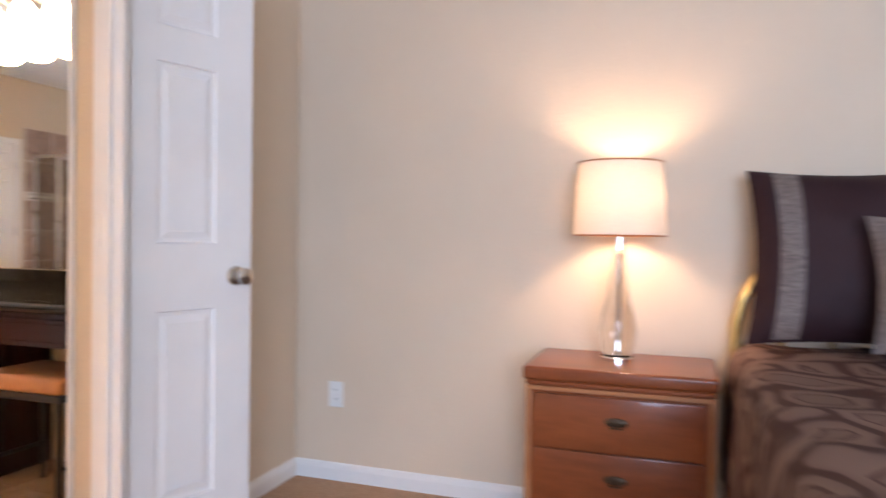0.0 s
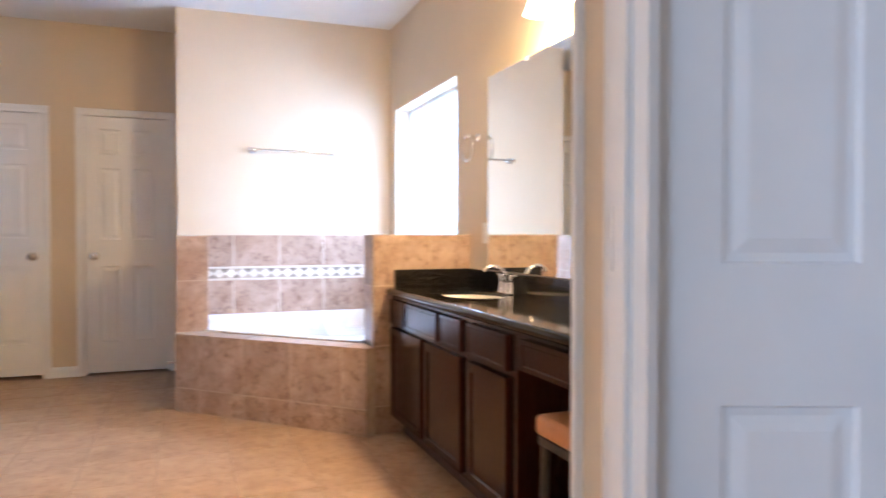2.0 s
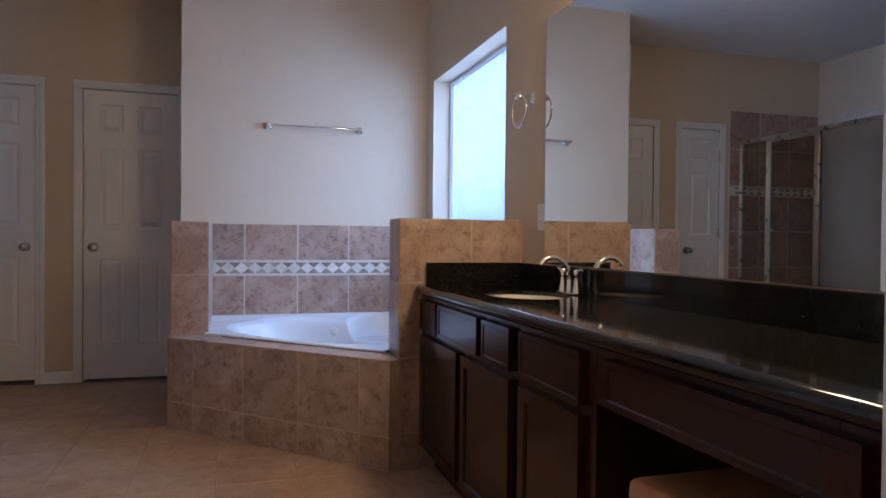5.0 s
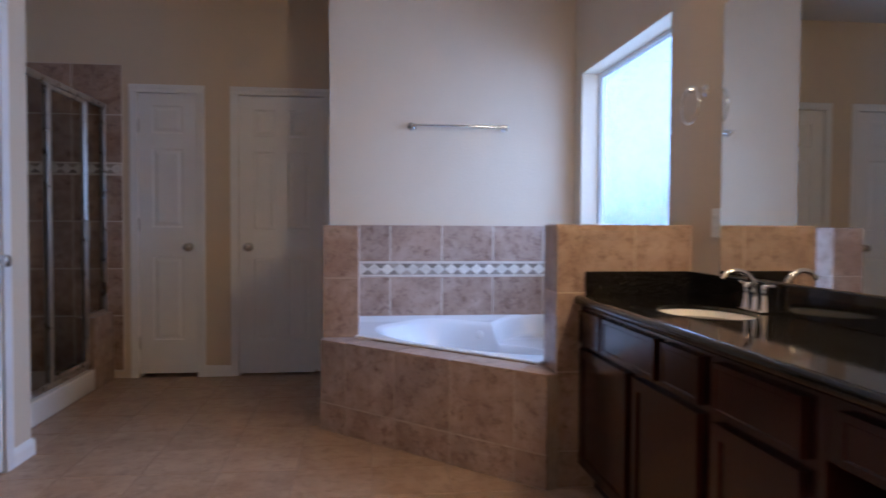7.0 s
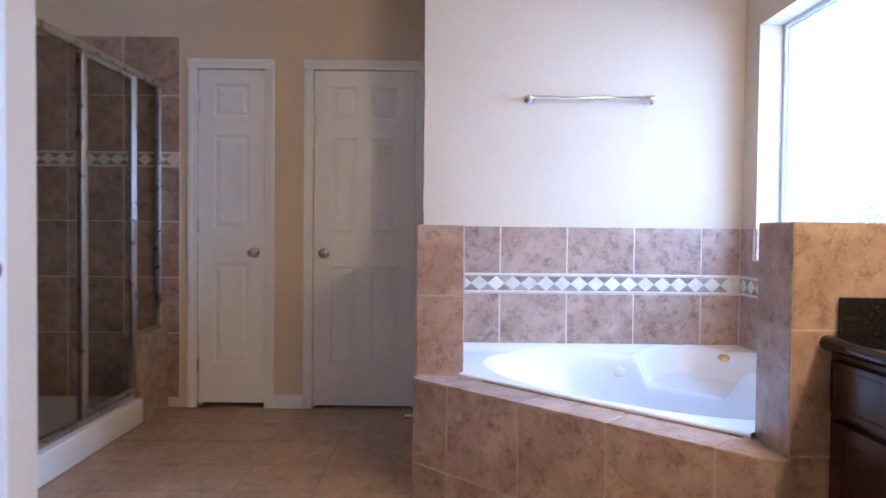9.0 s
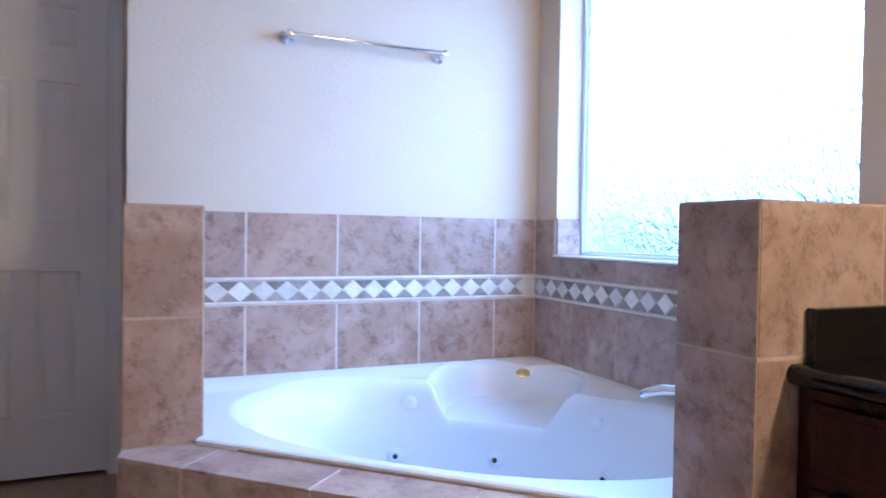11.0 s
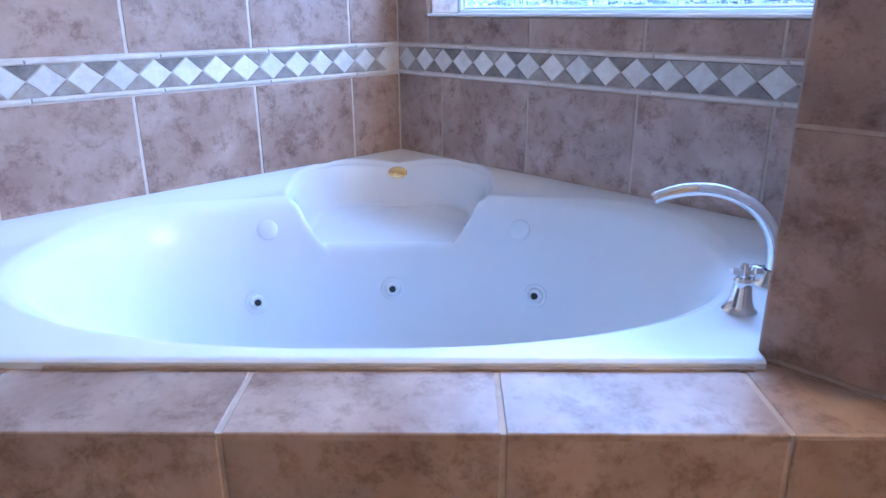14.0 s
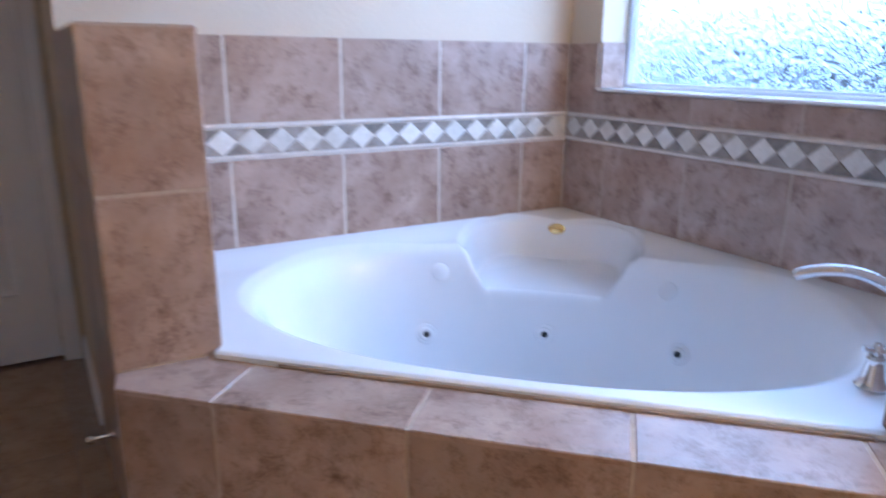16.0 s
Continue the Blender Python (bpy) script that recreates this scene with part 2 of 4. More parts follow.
def shade_material():
    m = bpy.data.materials.new("linen_shade")
    m.use_nodes = True
    t = m.node_tree
    n, l = t.nodes, t.links
    n.remove(n["Principled BSDF"])
    d = n.new("ShaderNodeBsdfDiffuse")
    tr = n.new("ShaderNodeBsdfTranslucent")
    co = n.new("ShaderNodeTexCoord")
    nz = n.new("ShaderNodeTexNoise")
    nz.inputs["Scale"].default_value = 120
    l.new(co.outputs["Object"], nz.inputs["Vector"])
    rp = n.new("ShaderNodeValToRGB")
    rp.color_ramp.elements[0].color = (0.72, 0.65, 0.57, 1)
    rp.color_ramp.elements[1].color = (0.82, 0.77, 0.70, 1)
    l.new(nz.outputs["Fac"], rp.inputs["Fac"])
    l.new(rp.outputs[0], d.inputs[0])
    l.new(rp.outputs[0], tr.inputs[0])
    mx = n.new("ShaderNodeMixShader")
    mx.inputs[0].default_value = 0.30
    l.new(d.outputs[0], mx.inputs[1])
    l.new(tr.outputs[0], mx.inputs[2])
    l.new(mx.outputs[0], n["Material Output"].inputs["Surface"])
    return m


def fabric_pattern():
    """Bedspread: brown ground with large pale swirled leaf shapes."""
    m, t, b = nodes_of("swirl_bedspread")
    n, l = t.nodes, t.links
    co = n.new("ShaderNodeTexCoord")
    nz = n.new("ShaderNodeTexNoise")
    nz.inputs["Scale"].default_value = 3.2
    nz.inputs["Detail"].default_value = 1.0
    l.new(co.outputs["Object"], nz.inputs["Vector"])
    ad = n.new("ShaderNodeVectorMath")
    ad.operation = "MULTIPLY_ADD"
    ad.inputs[1].default_value = (0.35, 0.35, 0.35)
    l.new(nz.outputs["Color"], ad.inputs[0])
    l.new(co.outputs["Object"], ad.inputs[2])
    vo = n.new("ShaderNodeTexVoronoi")
    vo.feature = "DISTANCE_TO_EDGE"
    vo.inputs["Scale"].default_value = 5.2
    l.new(ad.outputs[0], vo.inputs["Vector"])
    rp = n.new("ShaderNodeValToRGB")
    e = rp.color_ramp.elements
    e[0].position, e[0].color = 0.055, (0.072, 0.033, 0.026, 1)
    e[1].position, e[1].color = 0.10, (0.185, 0.112, 0.086, 1)
    for at, c in ((0.24, (0.21, 0.132, 0.100, 1)), (0.26, (0.095, 0.047, 0.037, 1)), (0.29, (0.095, 0.047, 0.037, 1)), (0.32, (0.175, 0.108, 0.082, 1))):
        e.new(at).color = c
    l.new(vo.outputs["Distance"], rp.inputs["Fac"])
    l.new(rp.outputs[0], b.inputs["Base Color"])
    b.inputs["Roughness"].default_value = 0.75
    b.inputs["Specular IOR Level"].default_value = 0.2
    return m


MIRROR = mirror_material()
RAIN_GLASS = glass_material("rain_glass", 0.05, 1.50, (0.98, 0.985, 0.99), 1.0, 70, (1, 1.0, 0.5))
SHOWER_GLASS = glass_material("shower_glass", 0.02, 1.02, (0.80, 0.77, 0.71))
LAMP_GLASS = glass_material("mercury_glass", 0.02, 1.45, (0.95, 0.93, 0.90))
OPAL = glow_material("opal_shade", (1.0, 0.78, 0.48), 16.0)
LINEN = shade_material()
SPREAD = fabric_pattern()


# ---- building helpers ----
def finish(bm, name, mat, smooth=False):
    me = bpy.data.meshes.new(name)
    bmesh.ops.recalc_face_normals(bm, faces=bm.faces)
    bm.to_mesh(me)
    bm.free()
    me.materials.append(mat)
    if smooth:
        for p in me.polygons:
            p.use_smooth = True
        me.set_sharp_from_angle(angle=radians(38))
    return me


def part(name, bm, mat, parent, label="", smooth=False, place=None):
    ob = new(name, finish(bm, name, mat, smooth))
    ob.parent = parent
    if place is not None:
        ob.matrix_basis = place
    return tagged(ob, label)


def base(name, place, label, category, group="", kind=""):
    """An Empty that carries the parts of a thing."""
    ob = new(name)
    ob.empty_display_size = 0.05
    ob.matrix_basis = place
    return tagged(ob, label, category, group, kind)


def add_box(bm, x0, x1, y0, y1, z0, z1, bevel=0.0, turn=None, segs=1):
    m = Matrix.LocRotScale(((x0 + x1) / 2, (y0 + y1) / 2, (z0 + z1) / 2), None, (x1 - x0, y1 - y0, z1 - z0))
    made = bmesh.ops.create_cube(bm, size=1, matrix=(turn @ m) if turn else m)
    if bevel:
        edges = list({e for v in made["verts"] for e in v.link_edges})
        bmesh.ops.bevel(bm, geom=edges, offset=bevel, segments=segs, affect="EDGES", profile=0.6)
    return bm


def boxes(*rows, bevel=0.0, segs=1):
    bm = bmesh.new()
    for r in rows:
        add_box(bm, *r, bevel=bevel, segs=segs)
    return bm


def lathe(profile, segs=24, bm=None, m=None):
    """A turned shape round z from (radius, height) pairs."""
    bm = bm or bmesh.new()
    m = m or Matrix()
    rings = []
    for r, z in profile:
        if r < 1e-5:
            rings.append([bm.verts.new(m @ Vector((0, 0, z)))])
        else:
            rings.append([bm.verts.new(m @ Vector((r * math.cos(a), r * math.sin(a), z)))
                          for a in (2 * math.pi * i / segs for i in range(segs))])
    for a, b in zip(rings, rings[1:]):
        for i in range(segs):
            j = (i + 1) % segs
            if len(a) == 1 and len(b) == 1:
                continue
            if len(a) == 1:
                bm.faces.new((a[0], b[i], b[j]))
            elif len(b) == 1:
                bm.faces.new((a[i], b[0], a[j]))
            else:
                bm.faces.new((a[i], b[i], b[j], a[j]))
    return bm


def tube(points, radii, segs=12, bm=None, closed=False, flat=1.0):
    """A round bar along a line of points."""
    bm = bm or bmesh.new()
    pts = [Vector(p) for p in points]
    radii = radii if isinstance(radii, (list, tuple)) else [radii] * len(pts)
    rings, up = [], Vector((0, 0, 1))
    n = len(pts)
    for i, p in enumerate(pts):
        a = pts[(i - 1) % n] if closed else pts[max(i - 1, 0)]
        b = pts[(i + 1) % n] if closed else pts[min(i + 1, n - 1)]
        ahead = (b - a).normalized()
        side = ahead.cross(up)
        if side.length < 1e-3:
            side = ahead.cross(Vector((0, 1, 0)))
        side.normalize()
        over = side.cross(ahead)
        up = over
        rings.append([bm.verts.new(p + radii[i] * (math.cos(t) * side + flat * math.sin(t) * over))
                      for t in (2 * math.pi * k / segs for k in range(segs))])
    pairs = list(zip(rings, rings[1:])) + ([(rings[-1], rings[0])] if closed else [])
    for a, b in pairs:
        for k in range(segs):
            bm.faces.new((a[k], b[k], b[(k + 1) % segs], a[(k + 1) % segs]))
    if not closed:
        bm.faces.new(rings[0])
        bm.faces.new(list(reversed(rings[-1])))
    return bm


def extrude_profile(profile, length):
    """A moulding: the (across, out) outline in x, y, run along z from 0 to length."""
    bm = bmesh.new()
    a = [bm.verts.new((x, y, 0)) for x, y in profile]
    b = [bm.verts.new((x, y, length)) for x, y in profile]
    k = len(a)
    for i in range(k):
        bm.faces.new((a[i], a[(i + 1) % k], b[(i + 1) % k], b[i]))
    bm.faces.new(list(reversed(a)))
    bm.faces.new(b)
    return bm


def structure(name, bm, mat, label="", smooth=False):
    return tagged(new(name, finish(bm, name, mat, smooth)), label, kind="structure")


def axes(origin, u, v):
    """The pose whose x runs along u, y along v and z out of both."""
    u, v = Vector(u).normalized(), Vector(v).normalized()
    w = u.cross(v)
    m = Matrix((u, v, w)).transposed().to_4x4()
    m.translation = Vector(origin)
    return m


PIECES = {}


def piece_mesh(key, outline, thick, mat, bevel):
    """A flat piece with eased edges; its face lies at z = thick."""
    if key not in PIECES:
        bm = bmesh.new()
        c = sum((Vector(p) for p in outline), Vector((0, 0))) / len(outline)
        lo = [bm.verts.new((x, y, 0)) for x, y in outline]
        mid = [bm.verts.new((x, y, thick - bevel)) for x, y in outline]
        top = []
        for x, y in outline:
            d = c - Vector((x, y))
            q = Vector((x, y)) + Vector((math.copysign(min(bevel, abs(d.x)), d.x), math.copysign(min(bevel, abs(d.y)), d.y)))
            top.append(bm.verts.new((q.x, q.y, thick)))
        k = len(lo)
        for i in range(k):
            j = (i + 1) % k
            bm.faces.new((lo[i], lo[j], mid[j], mid[i]))
            bm.faces.new((mid[i], mid[j], top[j], top[i]))
        bm.faces.new(top)
        PIECES[key] = finish(bm, "tile", mat)
    return PIECES[key]


def tile(parent, m, w, h, thick=0.010, mat=None, bevel=0.0018, name="tile"):
    """One tile, its lower corner at the pose m."""
    mat = mat or TILE
    key = (round(w, 3), round(h, 3), round(thick, 4), mat.name)
    me = piece_mesh(key, [(0, 0), (w, 0), (w, h), (0, h)], thick, mat, bevel)
    ob = new(name, me)
    ob.parent = parent
    ob.matrix_basis = m
    return ob


def tile_field(parent, m, us, vs, gap=0.006, thick=0.010, mat=None, skip=None):
    """Tiles between the joint lines us and vs of the plane m."""
    for u0, u1 in zip(us, us[1:]):
        for v0, v1 in zip(vs, vs[1:]):
            if u1 - u0 < 0.02 or v1 - v0 < 0.02 or (skip and skip((u0 + u1) / 2, (v0 + v1) / 2)):
                continue
            jig = Matrix.Translation((u0 + gap / 2, v0 + gap / 2, random.uniform(-0.0006, 0.0006)))
            tile(parent, m @ jig, u1 - u0 - gap, v1 - v0 - gap, thick, mat)


def diamond_band(parent, m, length, step=0.083, height=0.072, thick=0.009, first=0.0):
    """A row of pale diamonds with dark triangles between them, v = 0 at the middle."""
    hx, hy, g = step / 2 - 0.0015, height / 2 - 0.001, 0.0015
    dia = piece_mesh(("dia", step), [(-hx, 0), (0, -hy), (hx, 0), (0, hy)], thick, DIAMOND, 0.001)
    up = piece_mesh(("tri_up", step), [(g - hx, hy), (0, g * 1.5), (hx - g, hy)], thick, SLATE, 0.001)
    dn = piece_mesh(("tri_dn", step), [(g - hx, -hy), (hx - g, -hy), (0, -g * 1.5)], thick, SLATE, 0.001)
    k, x = 0, first
    while x < length - step * 0.3:
        for me, off in ((dia, step / 2), (up, step), (dn, step)):
            if x + off + (step / 2 if me is dia else step * 0.45) <= length + 0.012:
                ob = new("tile", me)
                ob.parent = parent
                ob.matrix_basis = m @ Matrix.Translation((x + off, 0, 0))
        x += step
        k += 1


def panel_slab(w, h, columns, rows, thick=0.035):
    """A moulded panel door: x from 0 to w, z from 0 to h, y across its thickness. columns, rows: spans of the panels."""
    bm = bmesh.new()
    xs = sorted({0.0, w, *(c for s in columns for c in s)})
    zs = sorted({0.0, h, *(c for s in rows for c in s)})
    for side in (-1, 1):
        y = side * thick / 2
        grid = [[bm.verts.new((x, y, z)) for z in zs] for x in xs]
        panels = []
        for i in range(len(xs) - 1):
            for j in range(len(zs) - 1):
                q = [grid[i][j], grid[i + 1][j], grid[i + 1][j + 1], grid[i][j + 1]]
                f = bm.faces.new(q if side < 0 else list(reversed(q)))
                if (xs[i], xs[i + 1]) in columns and (zs[j], zs[j + 1]) in rows:
                    panels.append(f)
        bm.normal_update()
        for inset, depth in ((0.004, -0.007), (0.012, -0.001), (0.022, 0.006)):
            bmesh.ops.inset_individual(bm, faces=panels, thickness=inset, depth=depth, use_even_offset=True)
    edge = [e for e in bm.edges if e.is_boundary]
    bmesh.ops.bridge_loops(bm, edges=edge)
    return bm


KNOB = [(0.0, 0.0), (0.033, 0.0), (0.033, 0.004), (0.029, 0.009), (0.013, 0.012), (0.011, 0.030), (0.015, 0.036),
        (0.025, 0.042), (0.0285, 0.052), (0.026, 0.062), (0.016, 0.067), (0.0, 0.068)]


def knob(parent, place, name="door_knob"):
    return part(name, lathe(KNOB, 28), NICKEL, parent, "round satin nickel knob", True, place)


CASING = [(0, 0), (0, 0.008), (0.004, 0.0105), (0.024, 0.011), (0.031, 0.014), (0.052, 0.0145), (0.057, 0.010), (0.057, 0)]


def casing(parent, m, width, height):
    """Door trim round an opening of that width: plane m, x along the wall, y up, z out of the wall."""
    legs = ((Vector((0, 0, 0)), 1), (Vector((width, 0, 0)), -1))
    for foot, sign in legs:
        bm = extrude_profile([(-sign * x, y) for x, y in CASING], height)
        turn = Matrix(((1, 0, 0, foot.x), (0, 0, 1, 0), (0, 1, 0, 0), (0, 0, 0, 1)))
        bm.transform(m @ turn)
        part("casing", bm, WHITE, parent)
    bm = extrude_profile([(x, y) for x, y in CASING], width + 0.114)
    turn = Matrix(((0, 0, 1, -0.057), (1, 0, 0, height), (0, 1, 0, 0), (0, 0, 0, 1)))
    bm.transform(m @ turn)
    part("casing", bm, WHITE, parent)


SKIRTING = [(0, 0), (0.013, 0), (0.013, 0.055), (0.010, 0.066), (0.006, 0.076), (0, 0.082)]


def baseboard(name, a, b, out):
    """Skirting along the floor from a to b, standing out of the wall towards out."""
    a, b, out = Vector((*a, 0)), Vector((*b, 0)), Vector((*out, 0))
    along = (b - a).normalized()
    bm = extrude_profile(SKIRTING, (b - a).length)
    m = Matrix((out, (0, 0, 1), along)).transposed().to_4x4()
    m.translation = a
    bm.transform(m)
    return structure(name, bm, WHITE)


H = 2.74
# ---- structure ----
floor = structure("floor", boxes((-4.2, 0.15, -4.37, 0.75, -0.1, -0.0012)), GROUT_FLOOR)
structure("floor_bedroom", boxes((-6.0, 0.40, -9.6, -4.37, -0.1, 0.004)), CARPET)
structure("ceiling", boxes((-6.0, 0.5, -9.6, 1.7, H, H + 0.1)), CEIL)

# window wall with the mirror; its opening runs through
WY0, WY1, WZ0, WZ1 = -1.430, -0.152, 0.948, 2.072
structure("wall_east", boxes((0, 0.2, -4.315, WY0, 0, H), (0, 0.2, WY0, WY1, 0, WZ0), (0, 0.2, WY0, WY1, WZ1, H),
                             (0, 0.2, WY1, 0.9, 0, H)), WALL)
structure("wall_north", boxes((-1.595, 0, 0, 0.12, 0, H)), WALL)
structure("wall_alcove", boxes((-1.595, -1.475, 0.12, 0.69, 0, H)), WALL)
# wall with the two doors
structure("wall_doors", boxes((-4.2, -2.973, 0.69, 0.81, 0, H), (-2.568, -2.278, 0.69, 0.81, 0, H), (-1.668, -1.475, 0.69, 0.81, 0, H),
                              (-2.973, -2.568, 0.69, 0.81, 2.035, H), (-2.278, -1.668, 0.69, 0.81, 2.035, H)), WALL)
# unseen box behind the doors, added to keep sky light out of the gaps
structure("wall_outer", boxes((-4.2, -1.35, 1.6, 1.7, 0, H), (-4.3, -4.2, 0.81, 1.7, 0, H), (-1.475, -1.35, 0.69, 1.6, 0, H)), WALL)
structure("floor_closets", boxes((-4.2, -1.475, 0.75, 1.6, -0.1, -0.004)), GROUT_FLOOR)
# closet wall that ends at the shower
structure("wall_closet", boxes((-3.07, -2.95, -4.315, -1.878, 0, H), (-3.07, -2.95, -1.230, -0.985, 0, H),
                               (-3.07, -2.95, -1.878, -1.230, 2.035, H)), WALL)
structure("wall_shower_side", boxes((-4.1, -3.07, -1.105, -0.985, 0, H)), WALL)
structure("wall_shower_back", boxes((-4.2, -4.1, -1.105, 0.69, 0, H)), WALL)
structure("wall_closet_back", boxes((-4.3, -4.2, -4.415, 0.81, 0, H)), WALL)
# wall between bedroom and bathroom
DX0, DX1, DY0, DY1 = -1.860, -0.947, -4.385, -4.315
JY = -4.417
BX = 0.235
structure("wall_south", boxes((DX1 + 0.018, 0.365, DY0 + 0.004, DY1, 0, H), (-4.2, DX0 - 0.018, DY0 + 0.004, DY1, 0, H),
                              (DX0 - 0.018, DX1 + 0.018, DY0 + 0.004, DY1, 2.053, H)), WALL)
structure("wall_bedroom_north", boxes((DX1 + 0.018, BX, DY0, DY0 + 0.004, 0, H), (-6.0, DX0 - 0.018, DY0, DY0 + 0.004, 0, H),
                                      (DX0 - 0.018, DX1 + 0.018, DY0, DY0 + 0.004, 2.053, H)), WALL_BED)
# thicker wall round the doorway
structure("wall_doorway", boxes((DX1 + 0.018, DX1 + 0.075, JY, DY0, 0, 2.11), (DX0 - 0.075, DX0 - 0.018, JY, DY0, 0, 2.11),
                                (DX0 - 0.018, DX1 + 0.018, JY, DY0, 2.053, 2.11)), WALL_BED)
structure("wall_bedroom_east", boxes((BX, 0.365, -9.6, DY0 + 0.004, 0, H)), WALL_BED)
structure("wall_bedroom_south", boxes((-6.0, BX, -9.6, -9.45, 0, H)), WALL_BED)
structure("wall_bedroom_west", boxes((-6.15, -6.0, -9.6, -8.55, 0, H), (-6.15, -6.0, -6.05, DY0, 0, H), (-6.15, -6.0, -8.55, -6.05, 0, 0.6),
                                     (-6.15, -6.0, -8.55, -6.05, 2.4, H)), WALL_BED)

# skirting
baseboard("baseboard_1", (BX, DY0), (BX, -9.45), (-1, 0))
baseboard("baseboard_2", (DX1 + 0.076, DY0), (BX - 0.013, DY0), (0, -1))
baseboard("baseboard_3", (-2.511, 0.69), (-2.335, 0.69), (0, -1))
baseboard("baseboard_4", (-2.95, -1.173), (-2.95, -0.985), (1, 0))
baseboard("baseboard_5", (-3.07, -0.985), (-2.937, -0.985), (0, 1))
baseboard("baseboard_6", (-2.95, -4.315), (-2.95, -1.935), (1, 0))
baseboard("baseboard_7", (-1.595, 0.13), (-1.595, 0.69), (-1, 0))

# ---- doors ----
MIDROWS = [(0.24, 0.84), (1.05, 1.61), (1.72, 1.915)]


def hinge(parent, place):
    bm = boxes((-0.030, 0.0, -0.0015, 0.0015, -0.045, 0.045))
    tube([(0, -0.004, -0.046), (0, -0.004, 0.046)], 0.006, 10, bm)
    return part("hinge", bm, NICKEL, parent, "", False, place)


def hung_door(name, place, w, columns, knob_x, label, sides=(1,), h=2.02, gap=0.012, knob_z=0.938, hinge_x=None, hinge_side=-1):
    """A leaf with its knobs; x along the leaf from its hinge, -y its front."""
    door = base(name, place, label, "door")
    part("leaf", panel_slab(w, h + 0.010 - gap, columns, MIDROWS), WHITE, door, "", False, pose(0, 0, gap))
    for s in sides:
        knob(door, pose(knob_x, s * 0.0175, knob_z, -90 if s > 0 else 90))
    if hinge_x is not None:
        for z in (0.25, 1.10, 1.80):
            hinge(door, pose(hinge_x, hinge_side * 0.018, z))
    return door


def door_trim(name, m, width, height, depth, label):
    """Lining and casing of a doorway. m: foot of the opening, x along the wall, y up, z out of it."""
    trim = base(name, Matrix(), label, "door trim", kind="structure")
    casing(trim, m, width, height)
    bm = bmesh.new()
    add_box(bm, -0.018, 0, -0.001, height, -depth, 0.002, turn=m)
    add_box(bm, width, width + 0.018, -0.001, height, -depth, 0.002, turn=m)
    add_box(bm, 0, width, height, height + 0.018, -depth, 0.002, turn=m)
    add_box(bm, 0, 0.012, 0, height, -depth * 0.5 - 0.015, -depth * 0.5 + 0.015, turn=m)
    add_box(bm, width - 0.012, width, 0, height, -depth * 0.5 - 0.015, -depth * 0.5 + 0.015, turn=m)
    part("door_lining", bm, WHITE, trim)
    return trim


# linen closet (narrow) and toilet room doors
hung_door("door_1", pose(-2.970, 0.712, 0), 0.399, [(0.095, 0.304)], 0.34,
          "narrow white three-panel closet door, closed", (-1,), gap=0.030, hinge_x=0.0)
door_trim("trim_1", axes((-2.973, 0.69, 0), (1, 0, 0), (0, 0, 1)), 0.405, 2.035, 0.12, "white moulded door casing")
hung_door("door_2", pose(-2.275, 0.712, 0), 0.604, [(0.105, 0.255), (0.349, 0.499)], 0.065,
          "white six-panel door with nickel knob, closed", (-1,), gap=0.018)
door_trim("trim_2", axes((-2.278, 0.69, 0), (1, 0, 0), (0, 0, 1)), 0.610, 2.035, 0.12, "white moulded door casing")
# closet door in the side wall
hung_door("door_3", pose(-2.972, -1.875, 0, 0, 0, 90), 0.642, [(0.105, 0.270), (0.372, 0.537)], 0.582,
          "white six-panel closet door with nickel knob, closed", (-1,), hinge_x=0.0)
door_trim("trim_3", axes((-2.95, -1.878, 0), (0, 1, 0), (0, 0, 1)), 0.648, 2.035, 0.12, "white moulded door casing")
# double doors to the bedroom, both leaves open
hung_door("door_4", pose(DX1 - 0.004, JY - 0.034, 0, 0, 0, -21), 0.490, [(0.152, 0.354)], 0.432,
          "white panelled double-door leaf with nickel knob, standing open", (-1, 1), knob_z=0.955)
hung_door("door_5", pose(DX0 + 0.004, JY - 0.034, 0, 0, 0, -81), 0.455, [(0.140, 0.325)], 0.398,
          "white panelled double-door leaf with nickel knob, standing open", (1, -1), knob_z=0.922)
door_trim("trim_4", axes((DX1, JY, 0), (-1, 0, 0), (0, 0, 1)), DX1 - DX0, 2.035, DY1 - JY, "white casing of the double doors")
inner = base("trim_5", Matrix(), "white casing of the double doors", "door trim", kind="structure")
casing(inner, axes((DX1, DY1, 0), (-1, 0, 0), (0, 0, 1)) @ Matrix.Diagonal((1, 1, -1, 1)), DX1 - DX0, 2.035)
for name_x in (DX1, DX0):
    for z in (0.25, 1.10, 1.80):
        s = 1 if name_x == DX1 else -1
        bm = boxes((-0.016, 0.016, -0.003, 0.0, -0.05, 0.05))
        tube([(0, -0.009, -0.05), (0, -0.009, 0.05)], 0.008, 10, bm)
        part("hinge", bm, WHITE, bpy.data.objects["trim_4"], "painted-over white hinge", False, pose(name_x + s * 0.012, JY - 0.018, z))

